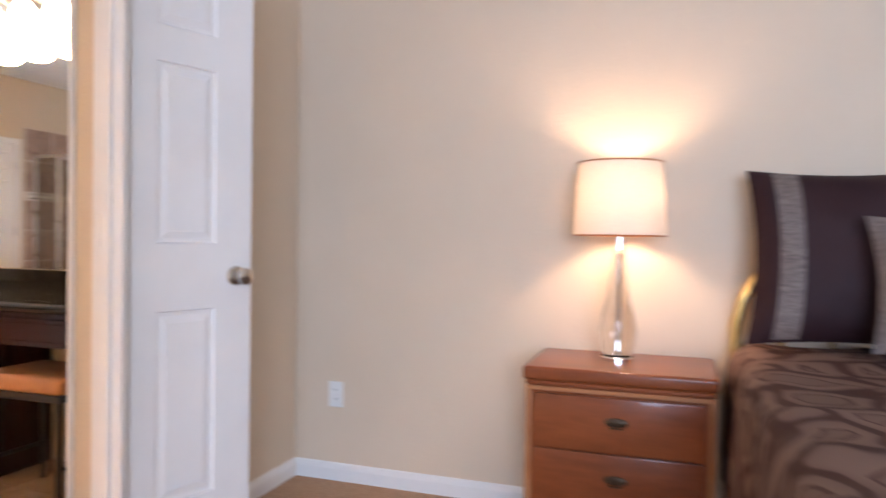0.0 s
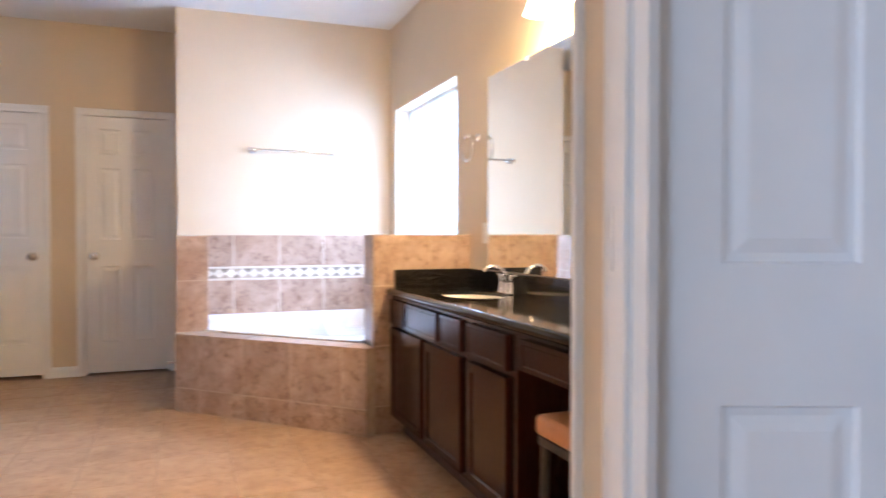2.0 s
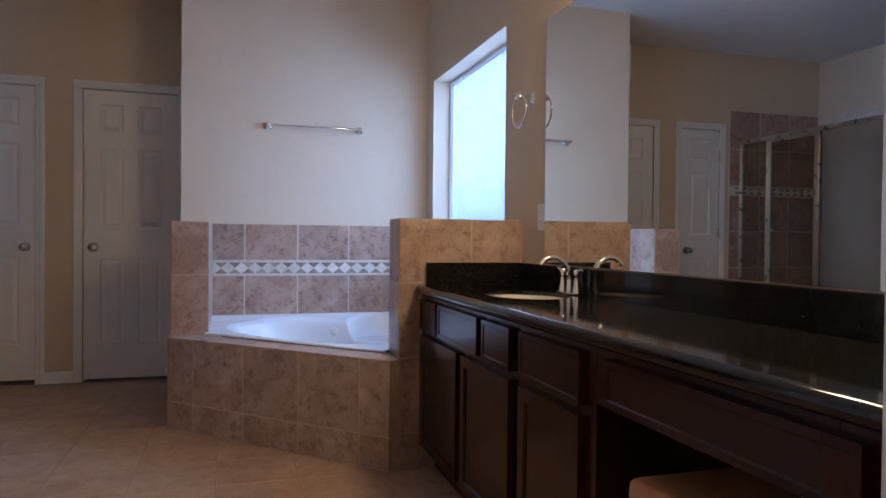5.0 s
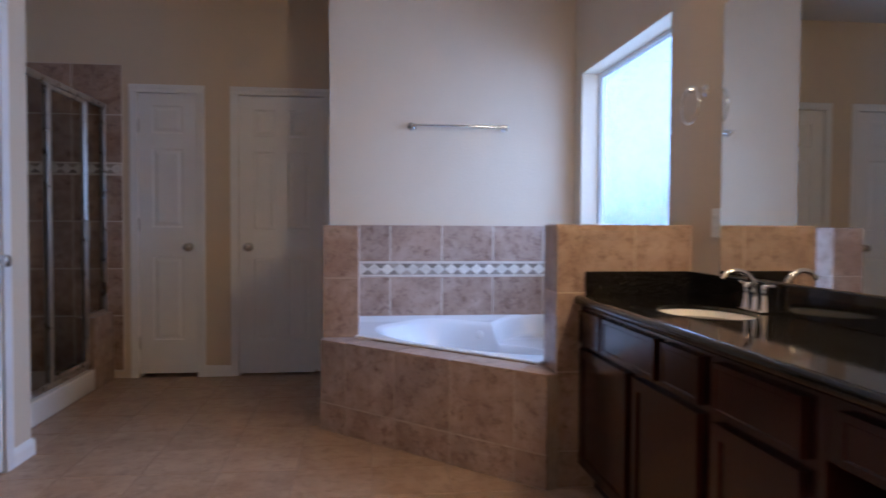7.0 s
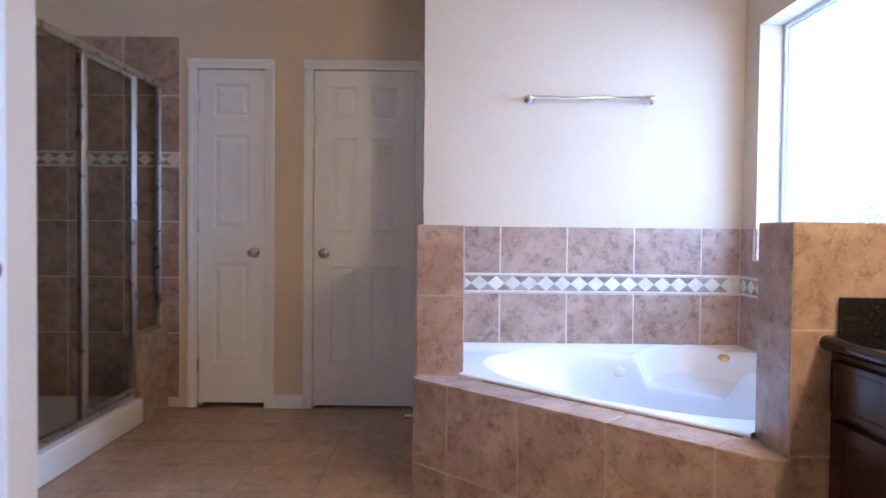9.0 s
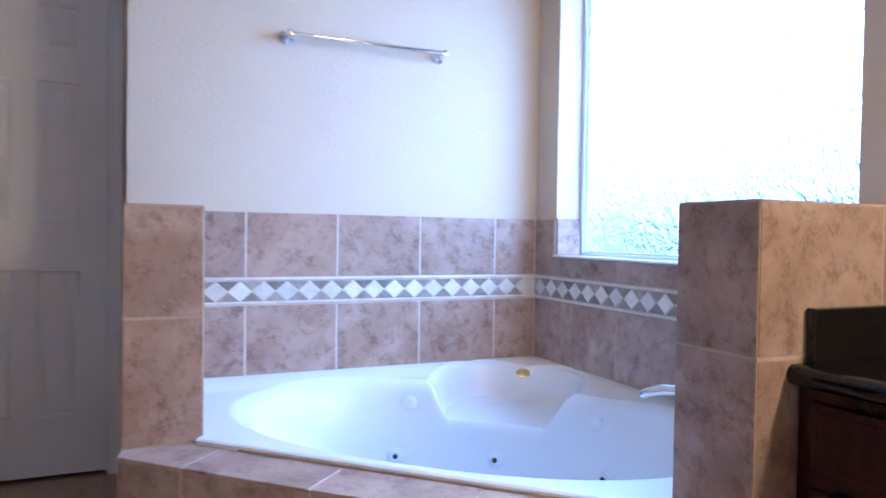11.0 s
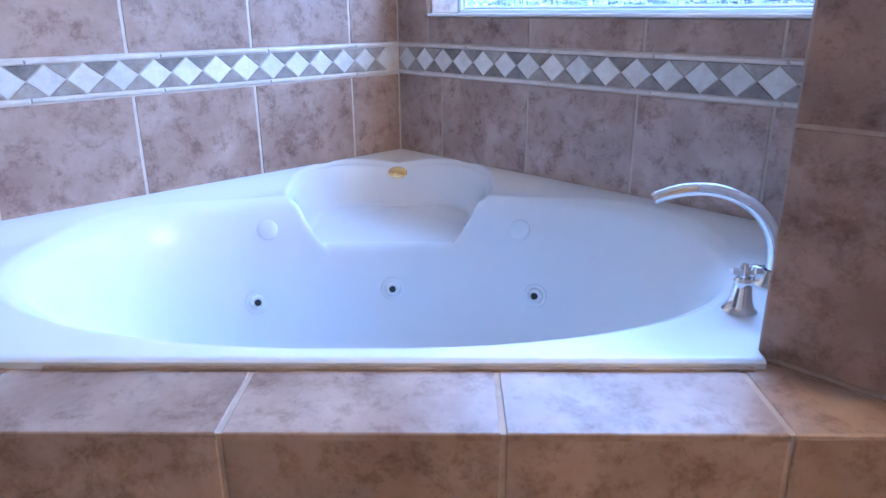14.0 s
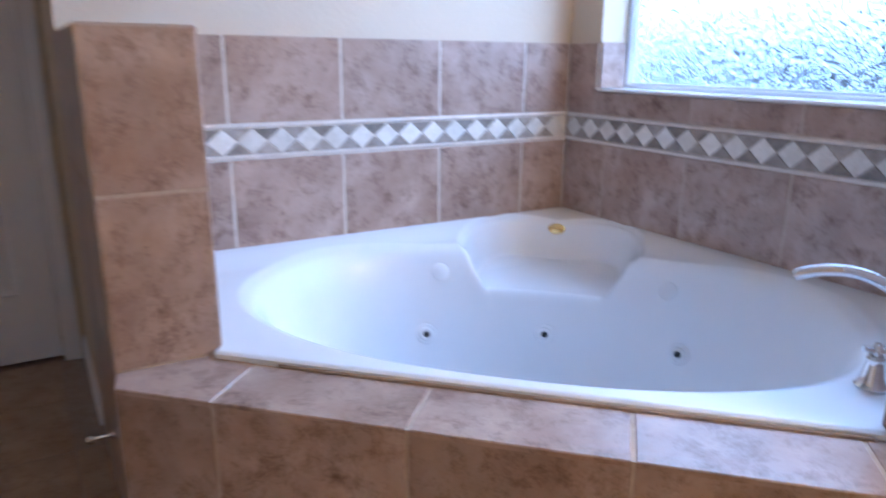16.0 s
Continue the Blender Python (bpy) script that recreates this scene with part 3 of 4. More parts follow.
# ---- window ----
GX = 0.143
win = base("window_1", Matrix(), "white vinyl bathroom window with rain-textured obscure glass", "window", kind="structure")
fr = 0.020
part("window_frame", boxes((GX - 0.03, GX + 0.03, WY0, WY0 + fr, WZ0, WZ1), (GX - 0.03, GX + 0.03, WY1 - fr, WY1, WZ0, WZ1),
                           (GX - 0.03, GX + 0.03, WY0 + fr, WY1 - fr, WZ1 - fr, WZ1),
                           (GX - 0.03, GX + 0.03, WY0 + fr, WY1 - fr, WZ0, WZ0 + fr), bevel=0.003), VINYL, win)
part("window_bead", boxes((GX - 0.018, GX - 0.006, WY0 + fr, WY0 + fr + 0.008, WZ0 + fr, WZ1 - fr),
                          (GX - 0.018, GX - 0.006, WY1 - fr - 0.008, WY1 - fr, WZ0 + fr, WZ1 - fr),
                          (GX - 0.018, GX - 0.006, WY0 + fr + 0.008, WY1 - fr - 0.008, WZ1 - fr - 0.008, WZ1 - fr),
                          (GX - 0.018, GX - 0.006, WY0 + fr + 0.008, WY1 - fr - 0.008, WZ0 + fr, WZ0 + fr + 0.008), bevel=0.003), VINYL, win)
pane = part("pane", boxes((GX - 0.003, GX + 0.003, WY0 + fr + 0.001, WY1 - fr - 0.001, WZ0 + fr + 0.001, WZ1 - fr - 0.001)), RAIN_GLASS, win,
            "rain-textured obscure glass")
pane.visible_shadow = False
part("window_sill", boxes((-0.016, GX - 0.031, WY0 + 0.002, WY1 - 0.002, WZ0 + 0.0, WZ0 + 0.009), bevel=0.002), PORCELAIN, win, "thin white marble sill")

# ---- tiled half walls and tub surround ----
TOP, TOP_R, LEDGE = 1.10, 1.107, 0.485
PLX0, PLX1, PLY = -1.602, -1.407, -0.635
PRX, PRY0, PRY1 = -0.584, -1.655, -1.455
g, e = 0.010, 0.0016
pony_l = structure("half_wall_1", boxes((PLX0 + e, PLX1 - e, PLY + e, 0, 0, TOP - e)), GROUT_MID)
pony_r = structure("half_wall_2", boxes((PRX + e, -0.001, PRY0 + e, PRY1 - e, 0, TOP_R - e)), GROUT_MID)
T = 0.336
zr = [0.0, 0.148, 0.484, 0.812, TOP]
zr_r = [0.0, 0.155, 0.490, 0.824, TOP_R]
# end of the left half wall, its two sides and its cap
tile_field(pony_l, axes((PLX0, PLY + g, 0), (1, 0, 0), (0, 0, 1)), [0, PLX1 - PLX0], zr)
tile_field(pony_l, axes((PLX0 + g, 0, 0), (0, -1, 0), (0, 0, 1)), [0, 0.30, -PLY], zr)
tile_field(pony_l, axes((PLX1 - g, PLY, 0), (0, 1, 0), (0, 0, 1)), [0, T, -PLY], [LEDGE, 0.812, TOP])
tile_field(pony_l, axes((PLX0, PLY, TOP - g), (1, 0, 0), (0, 1, 0)), [0, PLX1 - PLX0], [0, T, -PLY])
# right half wall
tile_field(pony_r, axes((PRX, PRY0 + g, 0), (1, 0, 0), (0, 0, 1)), [0, T, -PRX], zr_r)
tile_field(pony_r, axes((PRX + g, PRY1, 0), (0, -1, 0), (0, 0, 1)), [0, PRY1 - PRY0], zr_r)
tile_field(pony_r, axes((0, PRY1 - g, 0), (-1, 0, 0), (0, 0, 1)), [0, -PRX - T, -PRX], [LEDGE, 0.824, TOP_R])
tile_field(pony_r, axes((PRX, PRY0, TOP_R - g), (1, 0, 0), (0, 1, 0)), [0, T, -PRX], [0, PRY1 - PRY0])

# tub front, cut across the corner
R2 = math.sqrt(2)
DF, DT = 1.633, 1.478


def diag(s, d, z=0.0):
    """A place by its run along the tub front and its distance from the room's corner."""
    return Vector(((s - d) / R2, -(s + d) / R2, z))


S0, S1 = -0.650, 0.748
bm = bmesh.new()
lo = [diag(S0 + 0.008, DF - e), diag(S1 - 0.008, DF - e), Vector((PRX + 0.03, PRY0 + 0.006, 0)), Vector((PRX + 0.03, PRY1 - 0.02, 0)),
      Vector((PLX1 - 0.02, PLY + 0.03, 0)), Vector((PLX0 + 0.006, PLY + 0.03, 0))]
va = [bm.verts.new(p) for p in lo]
vb = [bm.verts.new(p + Vector((0, 0, LEDGE - e))) for p in lo]
for i in range(6):
    bm.faces.new((va[i], va[(i + 1) % 6], vb[(i + 1) % 6], vb[i]))
bm.faces.new(vb)
bm.faces.new(list(reversed(va)))
plinth = structure("tub_front", bm, GROUT_MID)
ss = [S0, -0.455, -0.110, 0.236, 0.583, S1]
tile_field(plinth, axes(diag(0, DF - g), (1, -1, 0), (0, 0, 1)), ss, [0, 0.148, LEDGE - 0.002])


def ledge_tile(outline):
    bm = bmesh.new()
    lo = [bm.verts.new((*p.xy, LEDGE - g)) for p in outline]
    hi = [bm.verts.new((*p.xy, LEDGE)) for p in outline]
    k = len(lo)
    for i in range(k):
        bm.faces.new((lo[i], lo[(i + 1) % k], hi[(i + 1) % k], hi[i]))
    top = bm.faces.new(hi)
    bmesh.ops.bevel(bm, geom=list(top.edges), offset=0.002, segments=1, affect="EDGES")
    part("tile", bm, TILE, plinth)


q = 0.003
for k, (a, b) in enumerate(zip(ss, ss[1:])):
    if k == 0:
        ledge_tile([diag(a + 0.004, DF), diag(b - q, DF), diag(b - q, DT), Vector((PLX1 - 0.002, PLY - 0.003, 0)), Vector((PLX0, PLY - 0.003, 0))])
    elif k == 4:
        ledge_tile([diag(a + q, DF), diag(b - 0.004, DF), Vector((PRX - 0.003, PRY0 - 0.002, 0)), Vector((PRX - 0.003, PRY1 - 0.002, 0)), diag(a + q, DT)])
    else:
        ledge_tile([diag(a + q, DF), diag(b - q, DF), diag(b - q, DT), diag(a + q, DT)])
# the seam where tub and ledge meet
bm = tube([diag(S0 + 0.24, DT - 0.001, LEDGE + 0.001), diag(S1 - 0.150, DT - 0.001, LEDGE + 0.0005)], 0.0046, 8)
part("caulk_bead", bm, CAULK, plinth, "yellowed caulk line")

# tiled tub walls: north and east
TT = 1.105
BZ0, BZ1 = 0.772, 0.868
sur_n = structure("tub_wall_1", boxes((PLX1, -0.0105, -0.0105, -0.0005, 0.45, TT - 0.004)), GROUT)
mN = axes((PLX1, -0.004, 0), (1, 0, 0), (0, 0, 1))
un = [0, -1.210 - PLX1, -0.876 - PLX1, -0.541 - PLX1, -0.206 - PLX1, -0.012 - PLX1]
tile_field(sur_n, mN, un, [0.46, BZ0], thick=0.008)
tile_field(sur_n, mN, un, [BZ1, TT], thick=0.008)
sur_e = structure("tub_wall_2", boxes((-0.0105, -0.0005, PRY1, WY1, 0.45, WZ0 - 0.002), (-0.0105, -0.0005, PRY1, WY0 - 0.001, WZ0 - 0.002, TT - 0.004), (-0.0105, -0.0005, WY1, -0.0110, 0.45, TT - 0.004)), GROUT_MID)
mE = axes((-0.004, -0.012, 0), (0, -1, 0), (0, 0, 1))
ue = [0, 0.200, 0.541, 0.880, 1.205, -PRY1 - 0.012]
tile_field(sur_e, mE, ue, [0.46, BZ0], thick=0.008)
tile_field(sur_e, mE, [0, -WY1 - 0.012], [BZ1, TT], thick=0.008)
tile_field(sur_e, mE, [-WY0 - 0.010, -PRY1 - 0.012], [WZ0, TT], thick=0.008)
tile_field(sur_e, mE, [-WY1 - 0.012, 0.541, 0.886, 1.205, -PRY1 - 0.012], [BZ1, WZ0], thick=0.008)
for wallob, mm, length in ((sur_n, mN, -0.012 - PLX1), (sur_e, mE, -PRY1 - 0.012)):
    diamond_band(wallob, mm @ Matrix.Translation((0, (BZ0 + BZ1) / 2, 0)), length, first=0.0 if wallob is sur_e else -0.03)
    for z in (BZ0 + 0.006, BZ1 - 0.006):
        a = 0.0
        while a < length - 0.01:
            b = min(a + 0.305, length)
            tile(wallob, mm @ Matrix.Translation((a + 0.0008, z - 0.0055, 0)), b - a - 0.0016, 0.011, 0.011, LINER, 0.003)
            a = b
# tiled foot of the window reveal
rev = structure("window_reveal", boxes((0.001, GX - 0.031, WY1 - 0.003, WY1, WZ0 + 0.009, TT)), GROUT)
tile(rev, axes((-0.002, WY1 - 0.003, WZ0 + 0.010), (1, 0, 0), (0, 0, 1)), GX - 0.032, TT - WZ0 - 0.010, 0.008)

# ---- floor tiles ----
fx = [-0.0 - T * k for k in range(13)][::-1]
fy = [0.69 - T * k for k in range(16)][::-1]
fxs = [-3.140, -2.948] + [v for v in fx if v > -2.9]
fys = [DY1] + [v for v in fy if v > DY1 + 0.05]
mF = axes((0, 0, -0.008), (1, 0, 0), (0, 1, 0))


def floor_skip(x, y):
    if x < -2.948 and y < -0.985:
        return True
    if x > -1.6 and y > 0.02:
        return True
    return -x - y < 2.1 and x > -1.45 and y > -1.5


tile_field(floor, mF, fxs, fys, gap=0.004, thick=0.008, mat=TILE_FLOOR, skip=floor_skip)

# ---- bathtub ----
DECK = 0.499


def smooth01(v):
    v = min(max(v, 0.0), 1.0)
    return v * v * (3 - 2 * v)


def tub_z(s, d):
    """Height of the moulded tub shell."""
    dd = d - 0.985
    b = 0.442 if dd > 0 else 0.43
    r = (abs((s - 0.02) / 0.715) ** 2.25 + abs(dd / b) ** 2.25) ** (1 / 2.25)
    deep = 0.385 * smooth01((1.0 - r) / 0.30)
    lip = 0.010 * smooth01((1.035 - r) / 0.05)
    d2 = (d - 0.435) / 0.255
    r2 = (abs(s / 0.275) ** 2.6 + abs(d2) ** 2.4) ** (1 / 2.4)
    seat = 0.110 * smooth01((1.0 - r2) / 0.19) + 0.012 * smooth01((1.06 - r2) / 0.06)
    # the two hollows run into one another over a soft edge
    basin = deep + lip
    k = 0.075 * smooth01(min(basin, seat) / 0.03) + 1e-6
    h = max(k - abs(basin - seat), 0.0) / k
    wall = (d - abs(s)) / R2
    rise = 0.022 * smooth01((0.16 - wall) / 0.15)
    return DECK + rise - max(basin, seat) - h * h * k / 4


def shell():
    bm = bmesh.new()
    rows, cols = 280, 320
    grid = []
    for i in range(rows + 1):
        d = 0.020 + (DT - 0.004 - 0.020) * i / rows
        lo = -min(d - 0.016, max(1.998 - d, (PLY - PLX1) / R2 + 0.001))
        hi = min(d - 0.016, max(2.062 - d, (PRX - PRY1) / R2 + 0.001))
        grid.append([bm.verts.new(diag(s, d, tub_z(s, d) - 0.005 * smooth01((d - DT + 0.012) / 0.008))) for s in (lo + (hi - lo) * j / cols for j in range(cols + 1))])
    for a, b in zip(grid, grid[1:]):
        for j in range(cols):
            bm.faces.new((a[j], b[j], b[j + 1], a[j + 1]))
    front = grid[-1]
    low = [bm.verts.new(v.co + Vector((0, 0, -0.06))) for v in front]
    for j in range(cols):
        bm.faces.new((front[j], low[j], low[j + 1], front[j + 1]))
    return bm


def tub_normal(s, d):
    e = 0.004
    n = (diag(s + e, d, tub_z(s + e, d)) - diag(s - e, d, tub_z(s - e, d))).cross(diag(s, d + e, tub_z(s, d + e)) - diag(s, d - e, tub_z(s, d - e)))
    n.normalize()
    return n if n.z > 0 else -n


def on_shell(s, z, d0=0.50, d1=0.95):
    """The place where the shell comes down to height z behind the basin."""
    d = d0
    while d < d1 and tub_z(s, d) > z:
        d += 0.002
    n = tub_normal(s, d)
    m = n.to_track_quat("Z", "Y").to_matrix().to_4x4()
    m.translation = diag(s, d, tub_z(s, d)) + n * 0.001
    return m


tub = base("bathtub", Matrix(), "white acrylic corner whirlpool bathtub with a moulded seat, empty", "bathtub")
part("shell", shell(), ACRYLIC, tub, "", True)
JET = [(0.0, 0.006), (0.006, 0.006), (0.010, 0.012), (0.016, 0.013), (0.020, 0.010), (0.021, 0.004), (0.030, 0.003), (0.031, 0.0), (0.030, -0.004)]
for s, z in ((-0.337, 0.250), (0.014, 0.260), (0.390, 0.270)):
    jet = part("jet", lathe(JET, 24), ACRYLIC, tub, "white round whirlpool jet", True, on_shell(s, z))
    part("nozzle", lathe([(0, 0.0145), (0.007, 0.0145), (0.009, 0.012), (0.009, 0.0)], 16), SLOT, jet, "dark jet opening", True)
for s in (-0.310, 0.350):
    part("suction_cover", lathe([(0, 0.006), (0.021, 0.005), (0.026, 0.002), (0.027, -0.004)], 28), ACRYLIC, tub, "", True, on_shell(s, 0.425))
seal = part("badge", lathe([(0, 0.004), (0.020, 0.004), (0.024, 0.001), (0.024, -0.003)], 28), BRASS, tub, "gold oval maker's badge", True,
            on_shell(0.0, DECK - 0.02, 0.17, 0.5) @ Matrix.Diagonal((1.25, 0.8, 1, 1)))

# roman tub filler along the half wall
def curve(points, k=5):
    """More points along a smooth line through the given ones."""
    p = [Vector(q) for q in points]
    p = [2 * p[0] - p[1], *p, 2 * p[-1] - p[-2]]
    out = []
    for a, b, c, d in zip(p, p[1:], p[2:], p[3:]):
        for i in range(k):
            t = i / k
            out.append(0.5 * (2 * b + (c - a) * t + (2 * a - 5 * b + 4 * c - d) * t ** 2 + (3 * b - a - 3 * c + d) * t ** 3))
    return out + [p[-2]]


def taper(values, k=5):
    return [a + (b - a) * i / k for a, b in zip(values, values[1:]) for i in range(k)] + [values[-1]]


filler = base("tub_faucet", pose(-0.318, -1.372, DECK), "chrome roman tub faucet with arched spout on the tub deck", "faucet")
arc = [(0, 0, 0.0), (0.0, 0.0, 0.04), (-0.004, 0.008, 0.088), (-0.017, 0.030, 0.130), (-0.038, 0.062, 0.157), (-0.065, 0.100, 0.170),
       (-0.094, 0.138, 0.168), (-0.117, 0.168, 0.157), (-0.124, 0.178, 0.150)]
part("spout", tube(curve(arc), taper([0.021, 0.0175, 0.0145, 0.0130, 0.0122, 0.0118, 0.0116, 0.0112, 0.0104]), 18), CHROME, filler, "", True)
part("spout_base", lathe([(0, 0), (0.036, 0), (0.036, 0.005), (0.030, 0.012), (0.024, 0.030), (0.0225, 0.032)], 28), CHROME, filler, "", True)
part("body", lathe([(0, 0.004), (0.029, 0.006), (0.026, 0.020), (0.0235, 0.060), (0.021, 0.092), (0.014, 0.102), (0, 0.104)], 26), CHROME, filler, "", True,
     pose(0.014, -0.012, 0, 0, 5, 0))
part("diverter_knob", lathe([(0.007, 0.0), (0.005, 0.008), (0.004, 0.016), (0.009, 0.020), (0.0125, 0.028), (0.010, 0.036), (0, 0.040)], 18), CHROME, filler,
     "small chrome ball finial", True, pose(0.023, -0.012, 0.100, 0, 5, 0))
BELL = [(0, 0), (0.032, 0), (0.033, 0.004), (0.027, 0.010), (0.022, 0.026), (0.0175, 0.052), (0.016, 0.060), (0.018, 0.064), (0.014, 0.070), (0, 0.072)]
for dx in (-0.150, 0.135):
    h = part("handle", lathe(BELL, 26), CHROME, filler, "chrome bell-shaped handle", True, pose(dx, -0.006, 0) @ Matrix.Scale(0.84, 4))
    lev = tube([(-0.024, 0, 0.078), (0.0, 0, 0.080), (0.030, 0, 0.086)], [0.010, 0.008, 0.006], 12)
    lathe([(0, -0.015), (0.011, -0.011), (0.0155, 0), (0.011, 0.011), (0, 0.015)], 16, lev, Matrix.Translation((-0.026, 0, 0.080)))
    lathe([(0, 0.066), (0.009, 0.070), (0.011, 0.082), (0.010, 0.090), (0.006, 0.098), (0, 0.099)], 14, lev)
    part("lever", lev, CHROME, h, "", True, pose(0, 0, 0, 0, 0, 150))

# ---- towel bar, towel ring, switch plate ----
POST = [(0, 0), (0.026, 0), (0.026, 0.005), (0.019, 0.011), (0.011, 0.018), (0.010, 0.050), (0.014, 0.056), (0.015, 0.070), (0.011, 0.078), (0, 0.080)]
bar = base("towel_bar", pose(-0.775, 0, 1.736), "chrome towel bar mounted on the wall above the tub", "towel bar")
part("rail", tube([(-0.298, -0.064, 0), (0.298, -0.064, 0)], 0.0085, 14), CHROME, bar, "", True)
for dx in (-0.298, 0.298):
    part("bracket", lathe(POST, 24), CHROME, bar, "", True, pose(dx, 0, 0, 90))
ringo = base("towel_ring", pose(0, -1.762, 1.652), "chrome towel ring hanging beside the mirror", "towel ring")
part("bracket", lathe(POST, 24), CHROME, ringo, "", True, pose(0, 0, 0, 0, -90))
part("ring", tube([(-0.066, 0.006 + 0.075 * math.sin(a), -0.060 + 0.075 * math.cos(a)) for a in (2 * math.pi * k / 40 for k in range(40))], 0.0045, 10, closed=True),
     CHROME, ringo, "", True)


def wall_plate(name, place, label, category, sockets):
    ob = base(name, place, label, category)
    part("plate", boxes((-0.035, 0.035, -0.057, 0.057, 0, 0.005), bevel=0.002), PLASTIC, ob)
    for v in sockets:
        part("insert", boxes((-0.016, 0.016, v - 0.014, v + 0.014, 0.003, 0.0065), bevel=0.002), PLASTIC, ob)
        part("slots", boxes((-0.008, -0.006, v - 0.004, v + 0.006, 0.006, 0.0068), (0.006, 0.008, v - 0.004, v + 0.006, 0.006, 0.0068)), SLOT, ob)
    return ob


wall_plate("wall_outlet", axes((0, -1.862, 1.115), (0, -1, 0), (0, 0, 1)), "white duplex outlet beside the bathroom mirror", "outlet", (-0.02, 0.02))
wall_plate("wall_outlet", axes((BX, -4.590, 0.388), (0, -1, 0), (0, 0, 1)), "white duplex outlet low on the beige bedroom wall", "outlet", (-0.02, 0.02))

# small chrome door stop on the tub end
stop = base("door_stop", pose(PLX0 - 0.001, -0.44, 0.262, 0, -90, 0), "small metal door stop on the tiled wall", "door stop")
part("rod", lathe([(0, 0), (0.012, 0), (0.012, 0.004), (0.005, 0.008), (0.005, 0.042)], 14), CHROME, stop, "", True)
part("bumper", lathe([(0.0, 0.042), (0.009, 0.042), (0.010, 0.050), (0.007, 0.056), (0, 0.057)], 14), NICKEL, stop, "dull metal tip", True)

# ---- vanity ----
CT = 0.812
VF = -0.478
VY0, VY1 = -4.313, PRY0 - 0.001


def cabinet_unit(name, y0, y1, drawers, doors, label):
    """A base unit: carcass, toe kick, drawer fronts and doors."""
    unit = base(name, pose(0, y0, 0), label, "cabinet", "vanity cabinets")
    w = y1 - y0
    part("carcass", boxes((VF, -0.002, 0.001, w - 0.001, 0.10, CT - 0.038)), CABINET, unit)
    part("toe_kick", boxes((VF + 0.065, -0.002, 0.001, w - 0.001, 0, 0.10)), CABINET_IN, unit)
    for kind, spans in (("drawer_front", drawers), ("cabinet_door", doors)):
        for a, b, z0, z1 in spans:
            bm = bmesh.new()
            add_box(bm, VF - 0.019, VF - 0.0005, a - y0, b - y0, z0, z1)
            bm.normal_update()
            front = [f for f in bm.faces if f.normal.x < -0.9]
            if kind == "cabinet_door":
                bmesh.ops.inset_individual(bm, faces=front, thickness=0.052, depth=0.0)
                bmesh.ops.inset_individual(bm, faces=front, thickness=0.006, depth=-0.007)
            else:
                bmesh.ops.inset_individual(bm, faces=front, thickness=0.020, depth=0.0)
                bmesh.ops.inset_individual(bm, faces=front, thickness=0.004, depth=-0.003)
            part(kind, bm, CABINET, unit)
    return unit


Z0, Z1, ZD = 0.622, 0.752, 0.598
cabinet_unit("sink_cabinet", -2.735, VY1, [(-1.915, -1.685, Z0, Z1), (-2.415, -1.955, Z0, Z1), (-2.700, -2.465, Z0, Z1)],
             [(-2.195, -1.690, 0.118, ZD), (-2.700, -2.250, 0.118, ZD)], "espresso wood sink cabinet with plain drawer fronts and two doors")
cabinet_unit("drawer_cabinet", -3.190, -2.735, [(-3.135, -2.775, Z0, Z1)], [(-3.135, -2.775, 0.118, ZD)],
             "espresso wood base cabinet with one drawer above a door")
cabinet_unit("end_cabinet", VY0, -3.960, [(-4.300, -3.990, Z0, Z1)], [(-4.300, -3.990, 0.118, ZD)],
             "espresso wood base cabinet at the end of the vanity")
apron = base("knee_drawer", pose(0, -3.959, 0), "espresso wood drawer spanning the vanity knee space", "drawer", "vanity cabinets")
part("drawer_box", boxes((VF, -0.05, 0.001, 0.768, 0.640, CT - 0.038)), CABINET, apron)
bm = bmesh.new()
add_box(bm, VF - 0.019, VF - 0.0005, 0.055, 0.715, 0.648, Z1)
bm.normal_update()
front = [f for f in bm.faces if f.normal.x < -0.9]
bmesh.ops.inset_individual(bm, faces=front, thickness=0.022, depth=0.0)
bmesh.ops.inset_individual(bm, faces=front, thickness=0.005, depth=-0.004)
part("drawer_front", bm, CABINET, apron)

SINK = (-0.235, -2.235)
SA, SB = 0.150, 0.205


